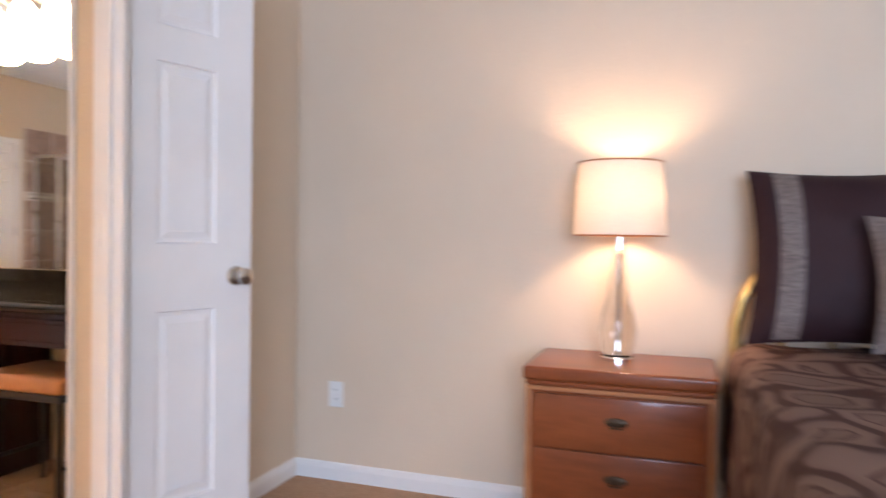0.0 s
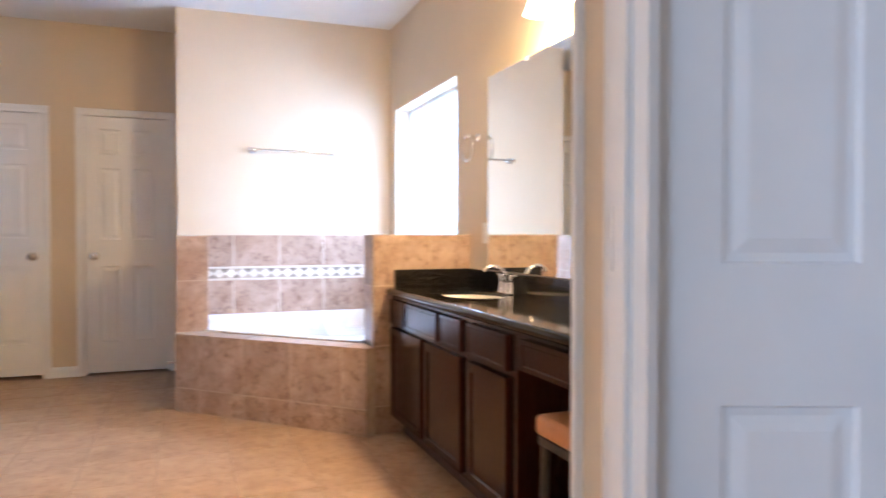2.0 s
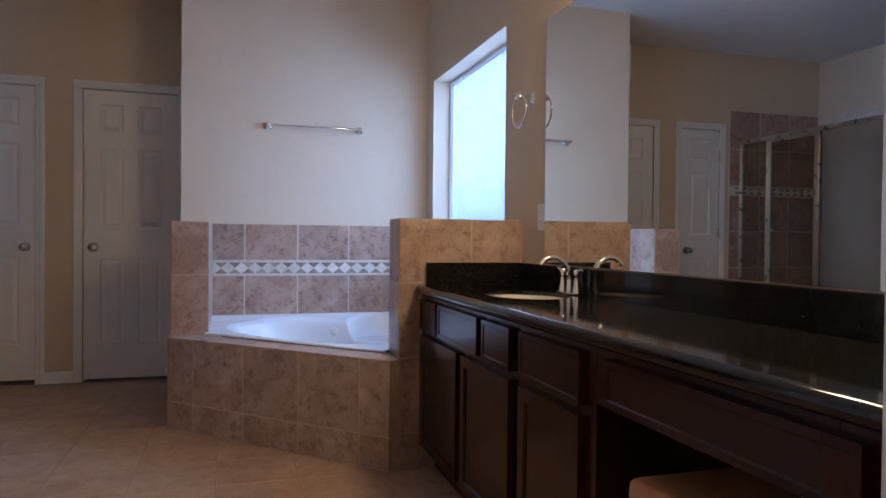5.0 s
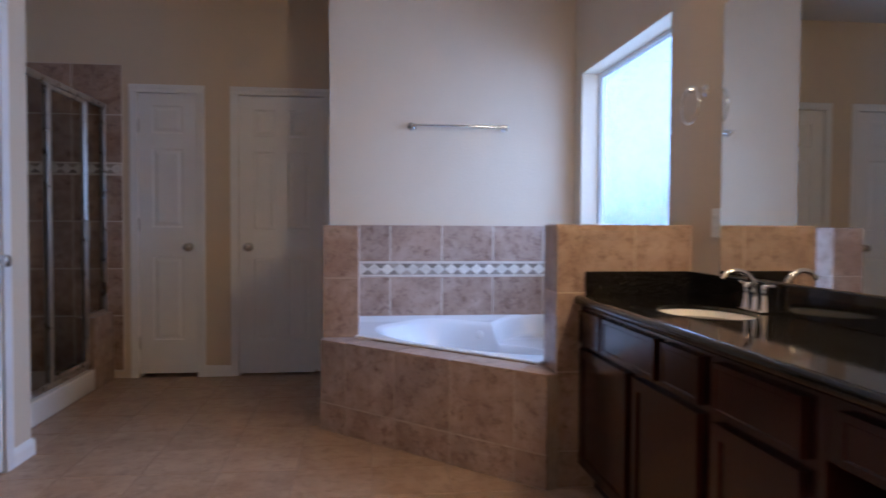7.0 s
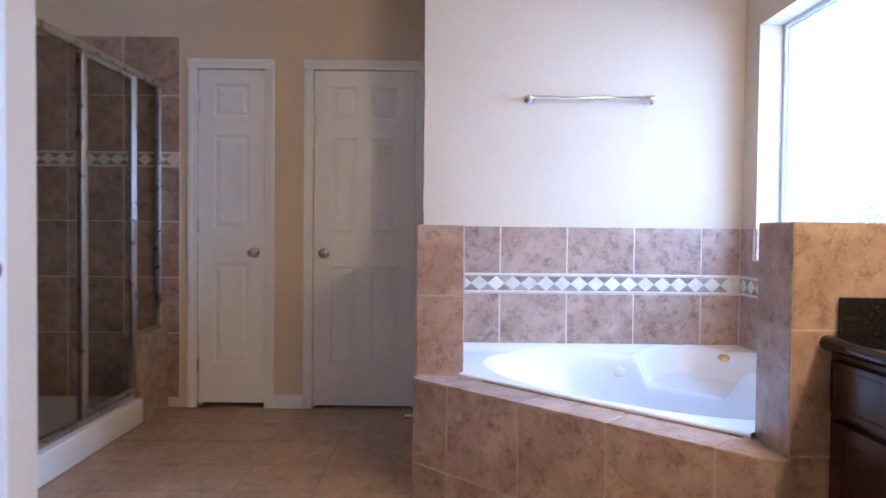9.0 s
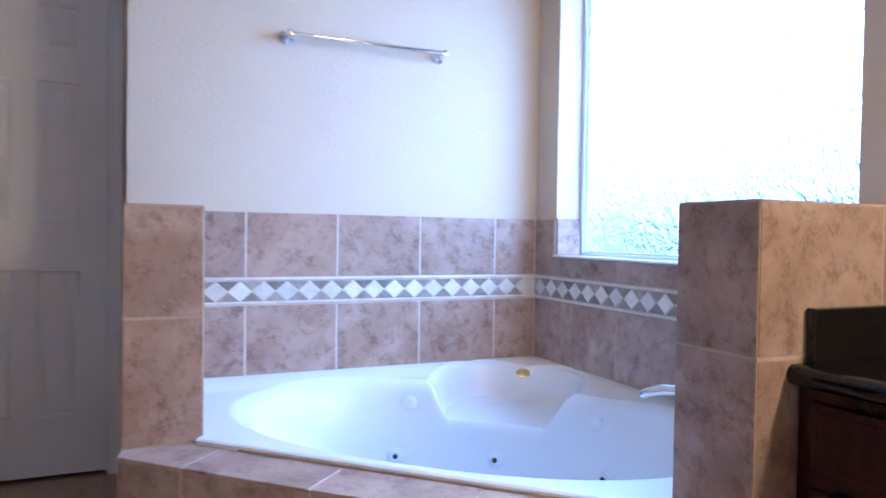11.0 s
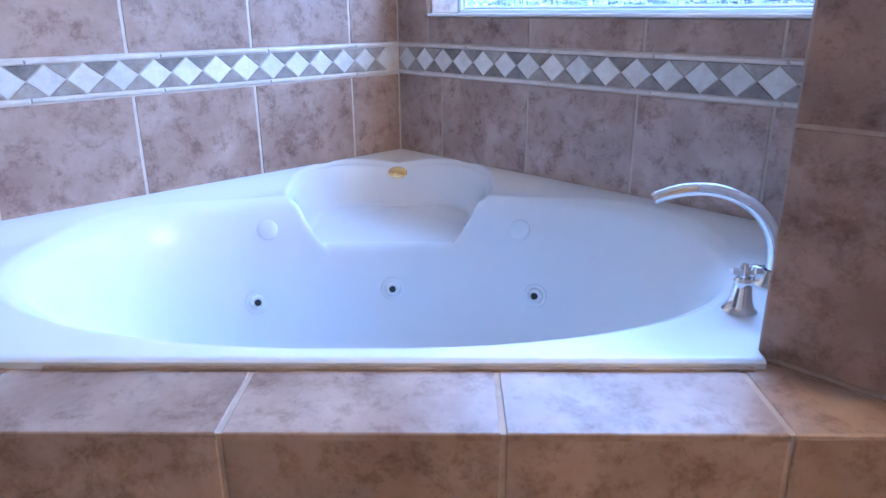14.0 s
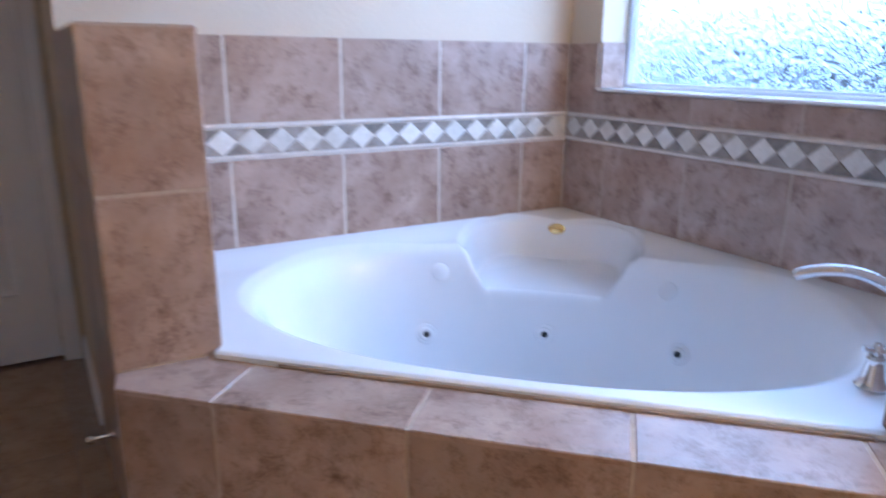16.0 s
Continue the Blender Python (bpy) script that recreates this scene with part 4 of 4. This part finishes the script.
def counter_mesh():
    """A slab with a rounded front edge and an oval hole for the sink."""
    bm = bmesh.new()
    n = 48
    x0, x1, y0, y1 = -0.512, -0.001, VY0, VY1
    hole = [Vector((SINK[0] + SA * math.cos(a), SINK[1] + SB * math.sin(a), CT)) for a in (2 * math.pi * k / n for k in range(n))]
    out = []
    for p in hole:
        d = Vector((p.x - SINK[0], p.y - SINK[1]))
        k = min((x1 - SINK[0]) / d.x if d.x > 1e-6 else 99, (x0 + 0.02 - SINK[0]) / d.x if d.x < -1e-6 else 99,
                (y1 - SINK[1]) / d.y if d.y > 1e-6 else 99, (-2.75 - SINK[1]) / d.y if d.y < -1e-6 else 99)
        out.append(Vector((SINK[0] + d.x * k, SINK[1] + d.y * k, CT)))
    corners = [Vector((a, b, CT)) for a in (x0 + 0.02, x1) for b in (-2.75, y1)]
    for c in corners:
        out[min(range(n), key=lambda i: (out[i] - c).length)] = c
    hv, ov = [bm.verts.new(p) for p in hole], [bm.verts.new(p) for p in out]
    lv = [bm.verts.new(p - Vector((0, 0, 0.014))) for p in hole]
    for i in range(n):
        j = (i + 1) % n
        bm.faces.new((hv[i], hv[j], ov[j], ov[i]))
        bm.faces.new((hv[j], hv[i], lv[i], lv[j]))
    rest = [bm.verts.new(p) for p in ((x0 + 0.02, y0, CT), (x1, y0, CT), (x1, -2.75, CT), (x0 + 0.02, -2.75, CT))]
    bm.faces.new(rest)
    prof = [(x0 + 0.02 - 0.019 * math.sin(a), CT - 0.019 + 0.019 * math.cos(a)) for a in (math.pi * k / 8 for k in range(9))]
    rails = [[bm.verts.new((x, y, z)) for x, z in prof] for y in (y0, y1)]
    for k in range(8):
        bm.faces.new((rails[0][k], rails[0][k + 1], rails[1][k + 1], rails[1][k]))
    lo = [bm.verts.new((x, y, CT - 0.038)) for x, y in ((x0 + 0.02, y0), (x0 + 0.02, y1), (VF + 0.06, y1), (VF + 0.06, y0))]
    bm.faces.new(lo)
    return bm


top = base("countertop", Matrix(), "polished black granite vanity countertop with rounded edge", "countertop")
slab = part("slab", counter_mesh(), GRANITE, top, "", True)
part("backsplash", boxes((-0.021, -0.001, VY0, VY1 - 0.021, CT + 0.0005, 0.912), bevel=0.002), GRANITE, top)
part("side_splash", boxes((-0.464, -0.001, VY1 - 0.020, VY1, CT + 0.0005, 0.912), bevel=0.002), GRANITE, top)

bowl = base("sink", pose(SINK[0], SINK[1], CT - 0.014), "white oval undermount porcelain sink", "sink")
prof = [(1.03, 0.0), (1.0, -0.004), (0.95, -0.045), (0.82, -0.09), (0.55, -0.125), (0.25, -0.138), (0.12, -0.140)]
bm = lathe([(r, z) for r, z in prof], 48)
bm.transform(Matrix.Diagonal((SA, SB, 1, 1)))
part("basin", bm, PORCELAIN, bowl, "", True)
part("drain", lathe([(0, -0.002), (0.018, -0.002), (0.026, 0.002), (0.028, -0.004)], 24), CHROME, bowl, "chrome drain", True, pose(0, 0, -0.137))

tap = base("bathroom_faucet", pose(-0.056, -2.235, CT), "chrome two-handle bathroom faucet with arched spout", "faucet")
part("base_plate", boxes((-0.024, 0.024, -0.068, 0.068, 0.0, 0.008), bevel=0.0038, segs=3), CHROME, tap, "", True)
arc = [(0, 0, 0.008), (0.0, 0, 0.05), (-0.008, 0, 0.09), (-0.030, 0, 0.122), (-0.065, 0, 0.138), (-0.100, 0, 0.132), (-0.122, 0, 0.110)]
part("spout", tube(curve(arc), taper([0.016, 0.0125, 0.0108, 0.0100, 0.0096, 0.0094, 0.0090]), 16), CHROME, tap, "", True)
for dy in (-0.055, 0.055):
    hd = part("handle", lathe([(0, 0.008), (0.019, 0.006), (0.017, 0.016), (0.0115, 0.045), (0.0095, 0.068), (0.012, 0.076), (0.012, 0.088), (0.007, 0.095), (0, 0.096)], 20),
              CHROME, tap, "chrome lever handle", True, pose(0.0, dy, 0))
    part("lever", tube([(0, 0, 0.086), (0.0, math.copysign(0.022, dy), 0.089), (0.0, math.copysign(0.042, dy), 0.095)], [0.0075, 0.006, 0.0052], 12), CHROME, hd, "", True)

# stool in the knee space
stool = base("vanity_stool", pose(-0.335, -3.56, 0), "low stool with tan padded seat and dark legs under the vanity", "stool")
bm = boxes((-0.16, 0.16, -0.22, 0.22, 0.455, 0.525), bevel=0.028, segs=4)
part("seat", bm, TAN, stool, "tan padded vinyl seat", True)
part("seat_frame", boxes((-0.15, 0.15, -0.21, 0.21, 0.425, 0.456), bevel=0.004), BLACK, stool)
for dx in (-0.13, 0.13):
    for dy in (-0.19, 0.19):
        part("leg", tube([(dx, dy, 0.43), (dx * 1.06, dy * 1.05, 0.0)], [0.016, 0.012], 12), BLACK, stool, "", True)
for dy in (-0.192, 0.192):
    part("stretcher", tube([(-0.13, dy, 0.16), (0.13, dy, 0.16)], 0.008, 10), BLACK, stool, "", True)

# mirror
mir = base("wall_mirror", Matrix(), "large frameless wall mirror above the vanity backsplash", "mirror")
part("glass", boxes((-0.006, -0.001, -4.30, -1.902, 0.916, 1.957)), MIRROR, mir)
for y in (-2.35, -3.3):
    part("clip", boxes((-0.010, -0.0065, y - 0.012, y + 0.012, 1.945, 1.962), (-0.0065, -0.0005, y - 0.012, y + 0.012, 1.9565, 1.962)), PLASTIC, mir, "clear plastic mirror clip")

# vanity light
fix = base("vanity_light", pose(0, -3.045, 2.175), "satin nickel four-shade vanity light with white glass shades, switched on", "light fixture")
part("back_plate", boxes((-0.022, -0.0005, -0.40, 0.40, -0.030, 0.060), bevel=0.008, segs=3), NICKEL, fix, "", True)
for k in range(4):
    dy = (k - 1.5) * 0.21
    part("arm", tube([(-0.02, dy, 0.01), (-0.08, dy, 0.03), (-0.125, dy, 0.02), (-0.13, dy, -0.005)], 0.008, 12), NICKEL, fix, "", True)
    part("cup", lathe([(0, 0.010), (0.022, 0.008), (0.026, -0.012), (0.024, -0.020)], 20), NICKEL, fix, "", True, pose(-0.13, dy, -0.002))
    part("shade", lathe([(0.026, -0.018), (0.042, -0.040), (0.054, -0.070), (0.064, -0.105), (0.078, -0.135), (0.076, -0.136), (0.061, -0.104), (0.051, -0.070), (0.039, -0.042), (0.024, -0.022)], 28),
         OPAL, fix, "glowing white glass bell shade", True, pose(-0.13, dy, 0))

# ---- shower ----
SX = -3.20
curb = structure("shower_curb", boxes((-3.27, -3.145, -0.984, 0.340, 0, 0.138), bevel=0.012, segs=3), PORCELAIN, "", True)
pan = structure("shower_pan", boxes((-4.099, -3.271, -0.984, 0.689, 0, 0.06)), PORCELAIN)
buttress = structure("shower_half_wall", boxes((-3.268, -3.1466, 0.3416, 0.686, 0, 0.4784)), GROUT_MID)
tile_field(buttress, axes((-3.155, 0.340, 0), (0, 1, 0), (0, 0, 1)), [0, 0.349], [0, 0.148, 0.480])
tile_field(buttress, axes((-3.27, 0.350, 0), (1, 0, 0), (0, 0, 1)), [0, 0.125], [0.142, 0.480])
tile_field(buttress, axes((-3.27, 0.340, 0.470), (1, 0, 0), (0, 1, 0)), [0, 0.125], [0, 0.349])
SH = 2.222
ZS = [0.06, 0.45, 0.785, 1.12, 1.446]
ZT = [1.533, 1.87, SH]
for nm, mm, length in (("shower_wall_1", axes((-4.092, 0.686, 0), (1, 0, 0), (0, 0, 1)), 1.018),
                       ("shower_wall_2", axes((-4.096, 0.678, 0), (0, -1, 0), (0, 0, 1)), 1.655),
                       ("shower_wall_3", axes((-3.075, -0.981, 0), (-1, 0, 0), (0, 0, 1)), 1.015)):
    bm = bmesh.new()
    add_box(bm, 0.0005, length - 0.0005, 0.05, SH - 0.001, -0.003, 0.0064, turn=mm)
    sw = structure(nm, bm, GROUT)
    cuts = [0.0]
    while cuts[-1] < length - 0.02:
        cuts.append(min(cuts[-1] + T, length))
    if nm == "shower_wall_1":
        cuts = [length - c for c in cuts][::-1]
    tile_field(sw, mm, cuts, ZS, thick=0.008)
    tile_field(sw, mm, cuts, ZT, thick=0.008)
    diamond_band(sw, mm @ Matrix.Translation((0, 1.4895, 0)), length, first=length % 0.083)
    for z in (1.452, 1.527):
        tile(sw, mm @ Matrix.Translation((0, z - 0.0055, 0)), length, 0.011, 0.011, LINER, 0.003)

enc = base("shower_enclosure", Matrix(), "framed glass shower enclosure with brushed metal rails, door shut", "shower enclosure")
RT = 1.945
part("top_rail", boxes((SX - 0.018, SX + 0.018, -0.983, 0.676, RT - 0.035, RT), bevel=0.003), ALU, enc)
part("bottom_rail", boxes((SX - 0.018, SX + 0.018, -0.983, 0.339, 0.1385, 0.172), bevel=0.003), ALU, enc)
part("sill_rail", boxes((SX - 0.016, SX + 0.016, 0.352, 0.676, 0.4805, 0.505), bevel=0.003), ALU, enc)
for y, w, z in ((-0.968, 0.026, 0.172), (-0.205, 0.034, 0.172), (0.338, 0.026, 0.172), (0.664, 0.024, 0.505)):
    part("post", boxes((SX - 0.017, SX + 0.017, y - w / 2, y + w / 2, z, RT - 0.035), bevel=0.003), ALU, enc)
part("glass_panel", boxes((SX - 0.003, SX + 0.003, -0.955, -0.222, 0.172, RT - 0.035)), SHOWER_GLASS, enc, "clear greyish glass").visible_shadow = False
part("glass_panel", boxes((SX - 0.003, SX + 0.003, 0.351, 0.652, 0.505, RT - 0.035)), SHOWER_GLASS, enc, "clear greyish glass").visible_shadow = False
sd = part("shower_door", boxes((SX - 0.003, SX + 0.003, -0.166, 0.302, 0.200, RT - 0.060)), SHOWER_GLASS, enc, "hinged glass shower door")
sd.visible_shadow = False
part("door_rim", boxes((SX - 0.012, SX + 0.012, -0.188, -0.167, 0.178, RT - 0.038), (SX - 0.012, SX + 0.012, 0.303, 0.324, 0.178, RT - 0.038),
                       (SX - 0.012, SX + 0.012, -0.167, 0.303, RT - 0.060, RT - 0.038), (SX - 0.012, SX + 0.012, -0.167, 0.303, 0.178, 0.199), bevel=0.002), ALU, sd)
part("handle", tube([(SX + 0.012, 0.27, 0.98), (SX + 0.045, 0.27, 0.985), (SX + 0.045, 0.27, 1.12), (SX + 0.012, 0.27, 1.125)], 0.007, 10), ALU, sd, "", True)

# ---- bedroom ----
ns = base("nightstand", pose(0.222, -5.845, 0), "glossy cherry wood nightstand with two drawers and dark metal pulls", "nightstand")
NW, ND, NT = 0.302, 0.420, 0.660
part("top", boxes((-ND - 0.012, 0.0, -NW - 0.012, NW + 0.012, NT - 0.045, NT), bevel=0.012, segs=3), CHERRY, ns, "", True)
part("top_moulding", boxes((-ND - 0.004, -0.001, -NW - 0.004, NW + 0.004, NT - 0.062, NT - 0.045), bevel=0.004), CHERRY, ns)
part("inlay_strip", boxes((-ND - 0.003, -ND + 0.002, -NW + 0.004, NW - 0.004, NT - 0.080, NT - 0.066), bevel=0.002), CHERRY_LIGHT, ns, "pale wooden inlay strip")
part("body", boxes((-ND + 0.004, -0.002, -NW + 0.003, NW - 0.003, 0.06, NT - 0.062)), CHERRY, ns)
part("plinth", boxes((-ND + 0.012, -0.004, -NW + 0.01, NW - 0.01, 0.0, 0.06)), CHERRY, ns)
for dy in (-1, 1):
    part("corner_post", boxes((-ND - 0.002, -ND + 0.028, dy * NW - 0.018 * (dy > 0) - 0.004 * (dy < 0), dy * NW + 0.018 * (dy < 0) + 0.004 * (dy > 0), 0.0, NT - 0.063), bevel=0.008, segs=3),
         CHERRY_LIGHT, ns, "", True)
for z0, z1 in ((0.392, 0.572), (0.196, 0.386), (0.065, 0.190)):
    dr = part("drawer", boxes((-ND - 0.010, -ND + 0.003, -NW + 0.026, NW - 0.026, z0, z1), bevel=0.005, segs=2), CHERRY, ns, "", True)
    bm = lathe([(0, 0.004), (0.032, 0.003), (0.038, 0.0)], 24)
    bm.transform(axes((-ND - 0.010, 0, (z0 + z1) / 2 + 0.012), (0, -1, 0), (0, 0, 1)) @ Matrix.Diagonal((1, 0.42, 1, 1)))
    tube([(-ND - 0.011, -0.026, (z0 + z1) / 2 + 0.012), (-ND - 0.024, -0.018, (z0 + z1) / 2 - 0.004), (-ND - 0.024, 0.018, (z0 + z1) / 2 - 0.004),
          (-ND - 0.011, 0.026, (z0 + z1) / 2 + 0.012)], 0.003, 8, bm)
    part("pull", bm, BRONZE, dr, "dark antique metal pull", True)

lampo = base("table_lamp", pose(0.03, -5.825, NT + 0.0005), "table lamp with clear glass body and cream shade, switched on", "lamp")
GL = [(0, 0.0), (0.050, 0.0), (0.052, 0.010), (0.050, 0.022), (0.058, 0.050), (0.066, 0.085), (0.066, 0.115), (0.056, 0.165), (0.042, 0.220), (0.031, 0.280), (0.025, 0.340), (0.022, 0.395), (0, 0.396)]
part("glass_body", lathe(GL, 32), LAMP_GLASS, lampo, "clear silvery glass bottle body", True)
part("rod", tube([(0, 0, 0.02), (0, 0, 0.385)], 0.007, 12), CHROME, lampo, "chrome rod inside the glass", True)
part("foot", lathe([(0, -0.0), (0.056, -0.0), (0.056, 0.012), (0.052, 0.016), (0.052, 0.0005)], 32), CHROME, lampo, "chrome foot ring", True)
part("neck", lathe([(0.014, 0.394), (0.020, 0.396), (0.020, 0.408), (0.012, 0.412), (0.012, 0.470), (0.016, 0.474), (0.016, 0.500), (0, 0.502)], 20), CHROME, lampo, "chrome socket", True)
part("drum_shade", lathe([(0.162, 0.448), (0.147, 0.708), (0.1455, 0.708), (0.1605, 0.448), (0.162, 0.448)], 56), LINEN, lampo, "glowing cream fabric drum shade", True)
for r, z in ((0.1625, 0.448), (0.1475, 0.708)):
    part("shade_ring", tube([(r * math.cos(a), r * math.sin(a), z) for a in (2 * math.pi * k / 56 for k in range(56))], 0.003, 6, closed=True), CHERRY_LIGHT, lampo, "thin shade trim", True)
part("spider", tube([(-0.146, 0, 0.69), (0, 0, 0.66), (0.146, 0, 0.69)], 0.0018, 6), BRASS, lampo)

# bed with brass headboard
bed = base("bed", pose(0.215, -7.02, 0), "bed with brass headboard and a brown leaf-patterned bedspread, made", "bed")
hb = []
for k in range(25):
    a = math.pi * k / 24
    hb.append((-0.03, 0.795 * math.cos(a), 0.62 + 0.56 * math.sin(a) ** 0.55 if 0 < k < 24 else 0.62))
part("headboard", tube([(-0.03, 0.795, 0.0), (-0.03, 0.795, 0.3)] + hb + [(-0.03, -0.795, 0.3), (-0.03, -0.795, 0.0)], 0.022, 12), BRASS, bed, "arched brass headboard tube", True)
for k in range(-4, 5):
    y = k * 0.16
    part("headboard_bar", tube([(-0.03, y, 0.35), (-0.03, y, 0.62 + 0.56 * (1 - (y / 0.795) ** 2) ** 0.275 - 0.01)], 0.008, 8), BRASS, bed, "", True)
part("mattress", boxes((-2.05, -0.06, -0.73, 0.73, 0.30, 0.68), bevel=0.06, segs=4), PLASTIC, bed, "", True)


def spread_mesh():
    bm = bmesh.new()
    nx, ny = 60, 70
    grid = []
    for i in range(nx + 1):
        x = -2.10 + 2.03 * i / nx
        row = []
        for j in range(ny + 1):
            v = -1.25 + 2.5 * j / ny
            over = max(abs(v) - 0.73, 0.0)
            y = math.copysign(min(abs(v), 0.73), v)
            z = 0.735
            if over:
                bend = min(over / 0.12, 1.0)
                y = math.copysign(0.73 + 0.075 * math.sin(bend * math.pi / 2) + 0.03 * over, v)
                z = 0.735 - max(0.0, 0.06 * (1 - math.cos(bend * math.pi / 2))) - max(over - 0.12, 0)
            w = noise.noise((x * 5, v * 4, 1.7)) * 0.018 + noise.noise((x * 13, v * 9, 4.2)) * 0.006
            fold = 0.016 * math.sin(x * 21 + 2 * noise.noise((x * 3, 0, 0))) * min(over * 2.2, 1.0)
            row.append(bm.verts.new((x, y + math.copysign(fold, v) + (w if over else 0), max(z + w * 0.9, 0.03))))
        grid.append(row)
    for a, b in zip(grid, grid[1:]):
        for j in range(ny):
            bm.faces.new((a[j], a[j + 1], b[j + 1], b[j]))
    return bm


sp = base("bedspread", pose(0.215, -7.02, 0), "brown bedspread with pale swirling leaf pattern over the bed", "bedspread")
part("cloth", spread_mesh(), SPREAD, sp, "", True)
hem = [(-2.10 + 2.03 * i / 40, 0.80 + 0.016 * math.sin((-2.10 + 2.03 * i / 40) * 21), 0.33) for i in range(41)]
part("hem", tube(hem, 0.006, 6), PLUM, sp, "dark piped hem", True)


def pillow(name, place, w, h, d, mat, label, group="", stripes=()):
    ob = base(name, place, label, "pillow", group)
    bm = bmesh.new()
    n = 26
    for side in (-1, 1):
        grid = []
        for i in range(n + 1):
            u = -1 + 2 * i / n
            row = []
            for j in range(n + 1):
                v = -1 + 2 * j / n
                puff = ((1 - abs(u) ** 2.6) * (1 - abs(v) ** 2.6)) ** 0.55 if abs(u) < 1 and abs(v) < 1 else 0.0
                pinch_u = 1 - 0.09 * (1 - v * v)
                pinch_v = 1 - 0.08 * (1 - u * u)
                t = side * d / 2 * puff + 0.008 * noise.noise((u * 3, v * 3, side))
                row.append(bm.verts.new((u * w / 2 * pinch_u, t if puff else 0.0, v * h / 2 * pinch_v)))
            grid.append(row)
        for a, b in zip(grid, grid[1:]):
            for j in range(n):
                bm.faces.new((a[j], a[j + 1], b[j + 1], b[j]) if side < 0 else (b[j], b[j + 1], a[j + 1], a[j]))
    bmesh.ops.remove_doubles(bm, verts=bm.verts, dist=0.0005)
    part("cushion", bm, mat, ob, "", True)
    for u0, u1, smat in stripes:
        bm = bmesh.new()
        cols = []
        for u in (u0, (u0 + u1) / 2, u1):
            cols.append([])
            for j in range(n + 1):
                v = -0.97 + 1.94 * j / n
                puff = ((1 - abs(u) ** 2.6) * (1 - abs(v) ** 2.6)) ** 0.55
                cols[-1].append(bm.verts.new((u * w / 2 * (1 - 0.09 * (1 - v * v)), -d / 2 * puff - 0.004 + 0.008 * noise.noise((u * 3, v * 3, -1)), v * h / 2 * (1 - 0.08 * (1 - u * u)))))
        for a, b in zip(cols, cols[1:]):
            for j in range(n):
                bm.faces.new((a[j], a[j + 1], b[j + 1], b[j]))
        part("stripe", bm, smat, ob, "woven grey stripe", True)
    return ob


GREY_W = material("grey_weave", (0.10, 0.075, 0.065), (0.22, 0.17, 0.15), 40, 0.6, stretch=(1, 1, 3))
pillow("bed_pillow", pose(0.040, -6.585, 1.045, -10, 0, -90), 0.68, 0.60, 0.20, PLUM, "dark plum satin pillow with woven grey stripe, propped upright", "bed pillows", ((-0.78, -0.55, GREY_W), (0.30, 0.42, GREY_W)))
pillow("bed_pillow", pose(-0.185, -6.86, 0.975, -16, 0, -90), 0.60, 0.42, 0.18, GREY_W, "grey-brown patterned pillow leaning on the plum pillow", "bed pillows")
pillow("bed_pillow", pose(0.040, -7.45, 1.045, -10, 0, -90), 0.68, 0.60, 0.20, PLUM, "dark plum satin pillow with woven grey stripe, propped upright", "bed pillows", ((-0.78, -0.55, GREY_W),))

# ---- outside the window ----
structure("ground", boxes((0.2, 400, -300, 300, -0.6, -0.35)), LAWN)


def hedge_mesh(length, depth, height):
    rng = np.random.default_rng(5)
    k = 20000
    verts, faces = [], []
    for i in range(k):
        y = rng.uniform(-length / 2, length / 2)
        top = height * (0.86 + 0.14 * math.sin(y * 2.3) * math.cos(y * 0.9))
        z = top * (1 - rng.random() ** 1.6 * 0.95)
        x = rng.uniform(-depth / 2, depth / 2) * (1 - 0.35 * z / height)
        c = Vector((x, y, z))
        a = Vector(rng.normal(size=3)).normalized() * rng.uniform(0.03, 0.065)
        b = a.cross(Vector(rng.normal(size=3))).normalized() * rng.uniform(0.015, 0.03)
        j = len(verts)
        verts += [c - a, c + b, c + a, c - b]
        faces.append((j, j + 1, j + 2, j + 3))
    me = bpy.data.meshes.new("leaves")
    me.from_pydata(verts, [], faces)
    me.materials.append(LEAF)
    return me


hedge = base("hedge", pose(4.6, 1.5, -0.35), "clipped green hedge outside the bathroom window", "hedge", kind="stuff")
lv = new("leaves", hedge_mesh(13.0, 1.0, 2.25))
lv.parent = hedge
bm = bmesh.new()
for k in range(16):
    y = -6 + 0.8 * k
    tube([(0, y, 0), (0.05, y + 0.1, 0.6), (0.0, y + 0.2, 1.2)], [0.03, 0.02, 0.01], 6, bm)
part("stems", bm, BARK, hedge)
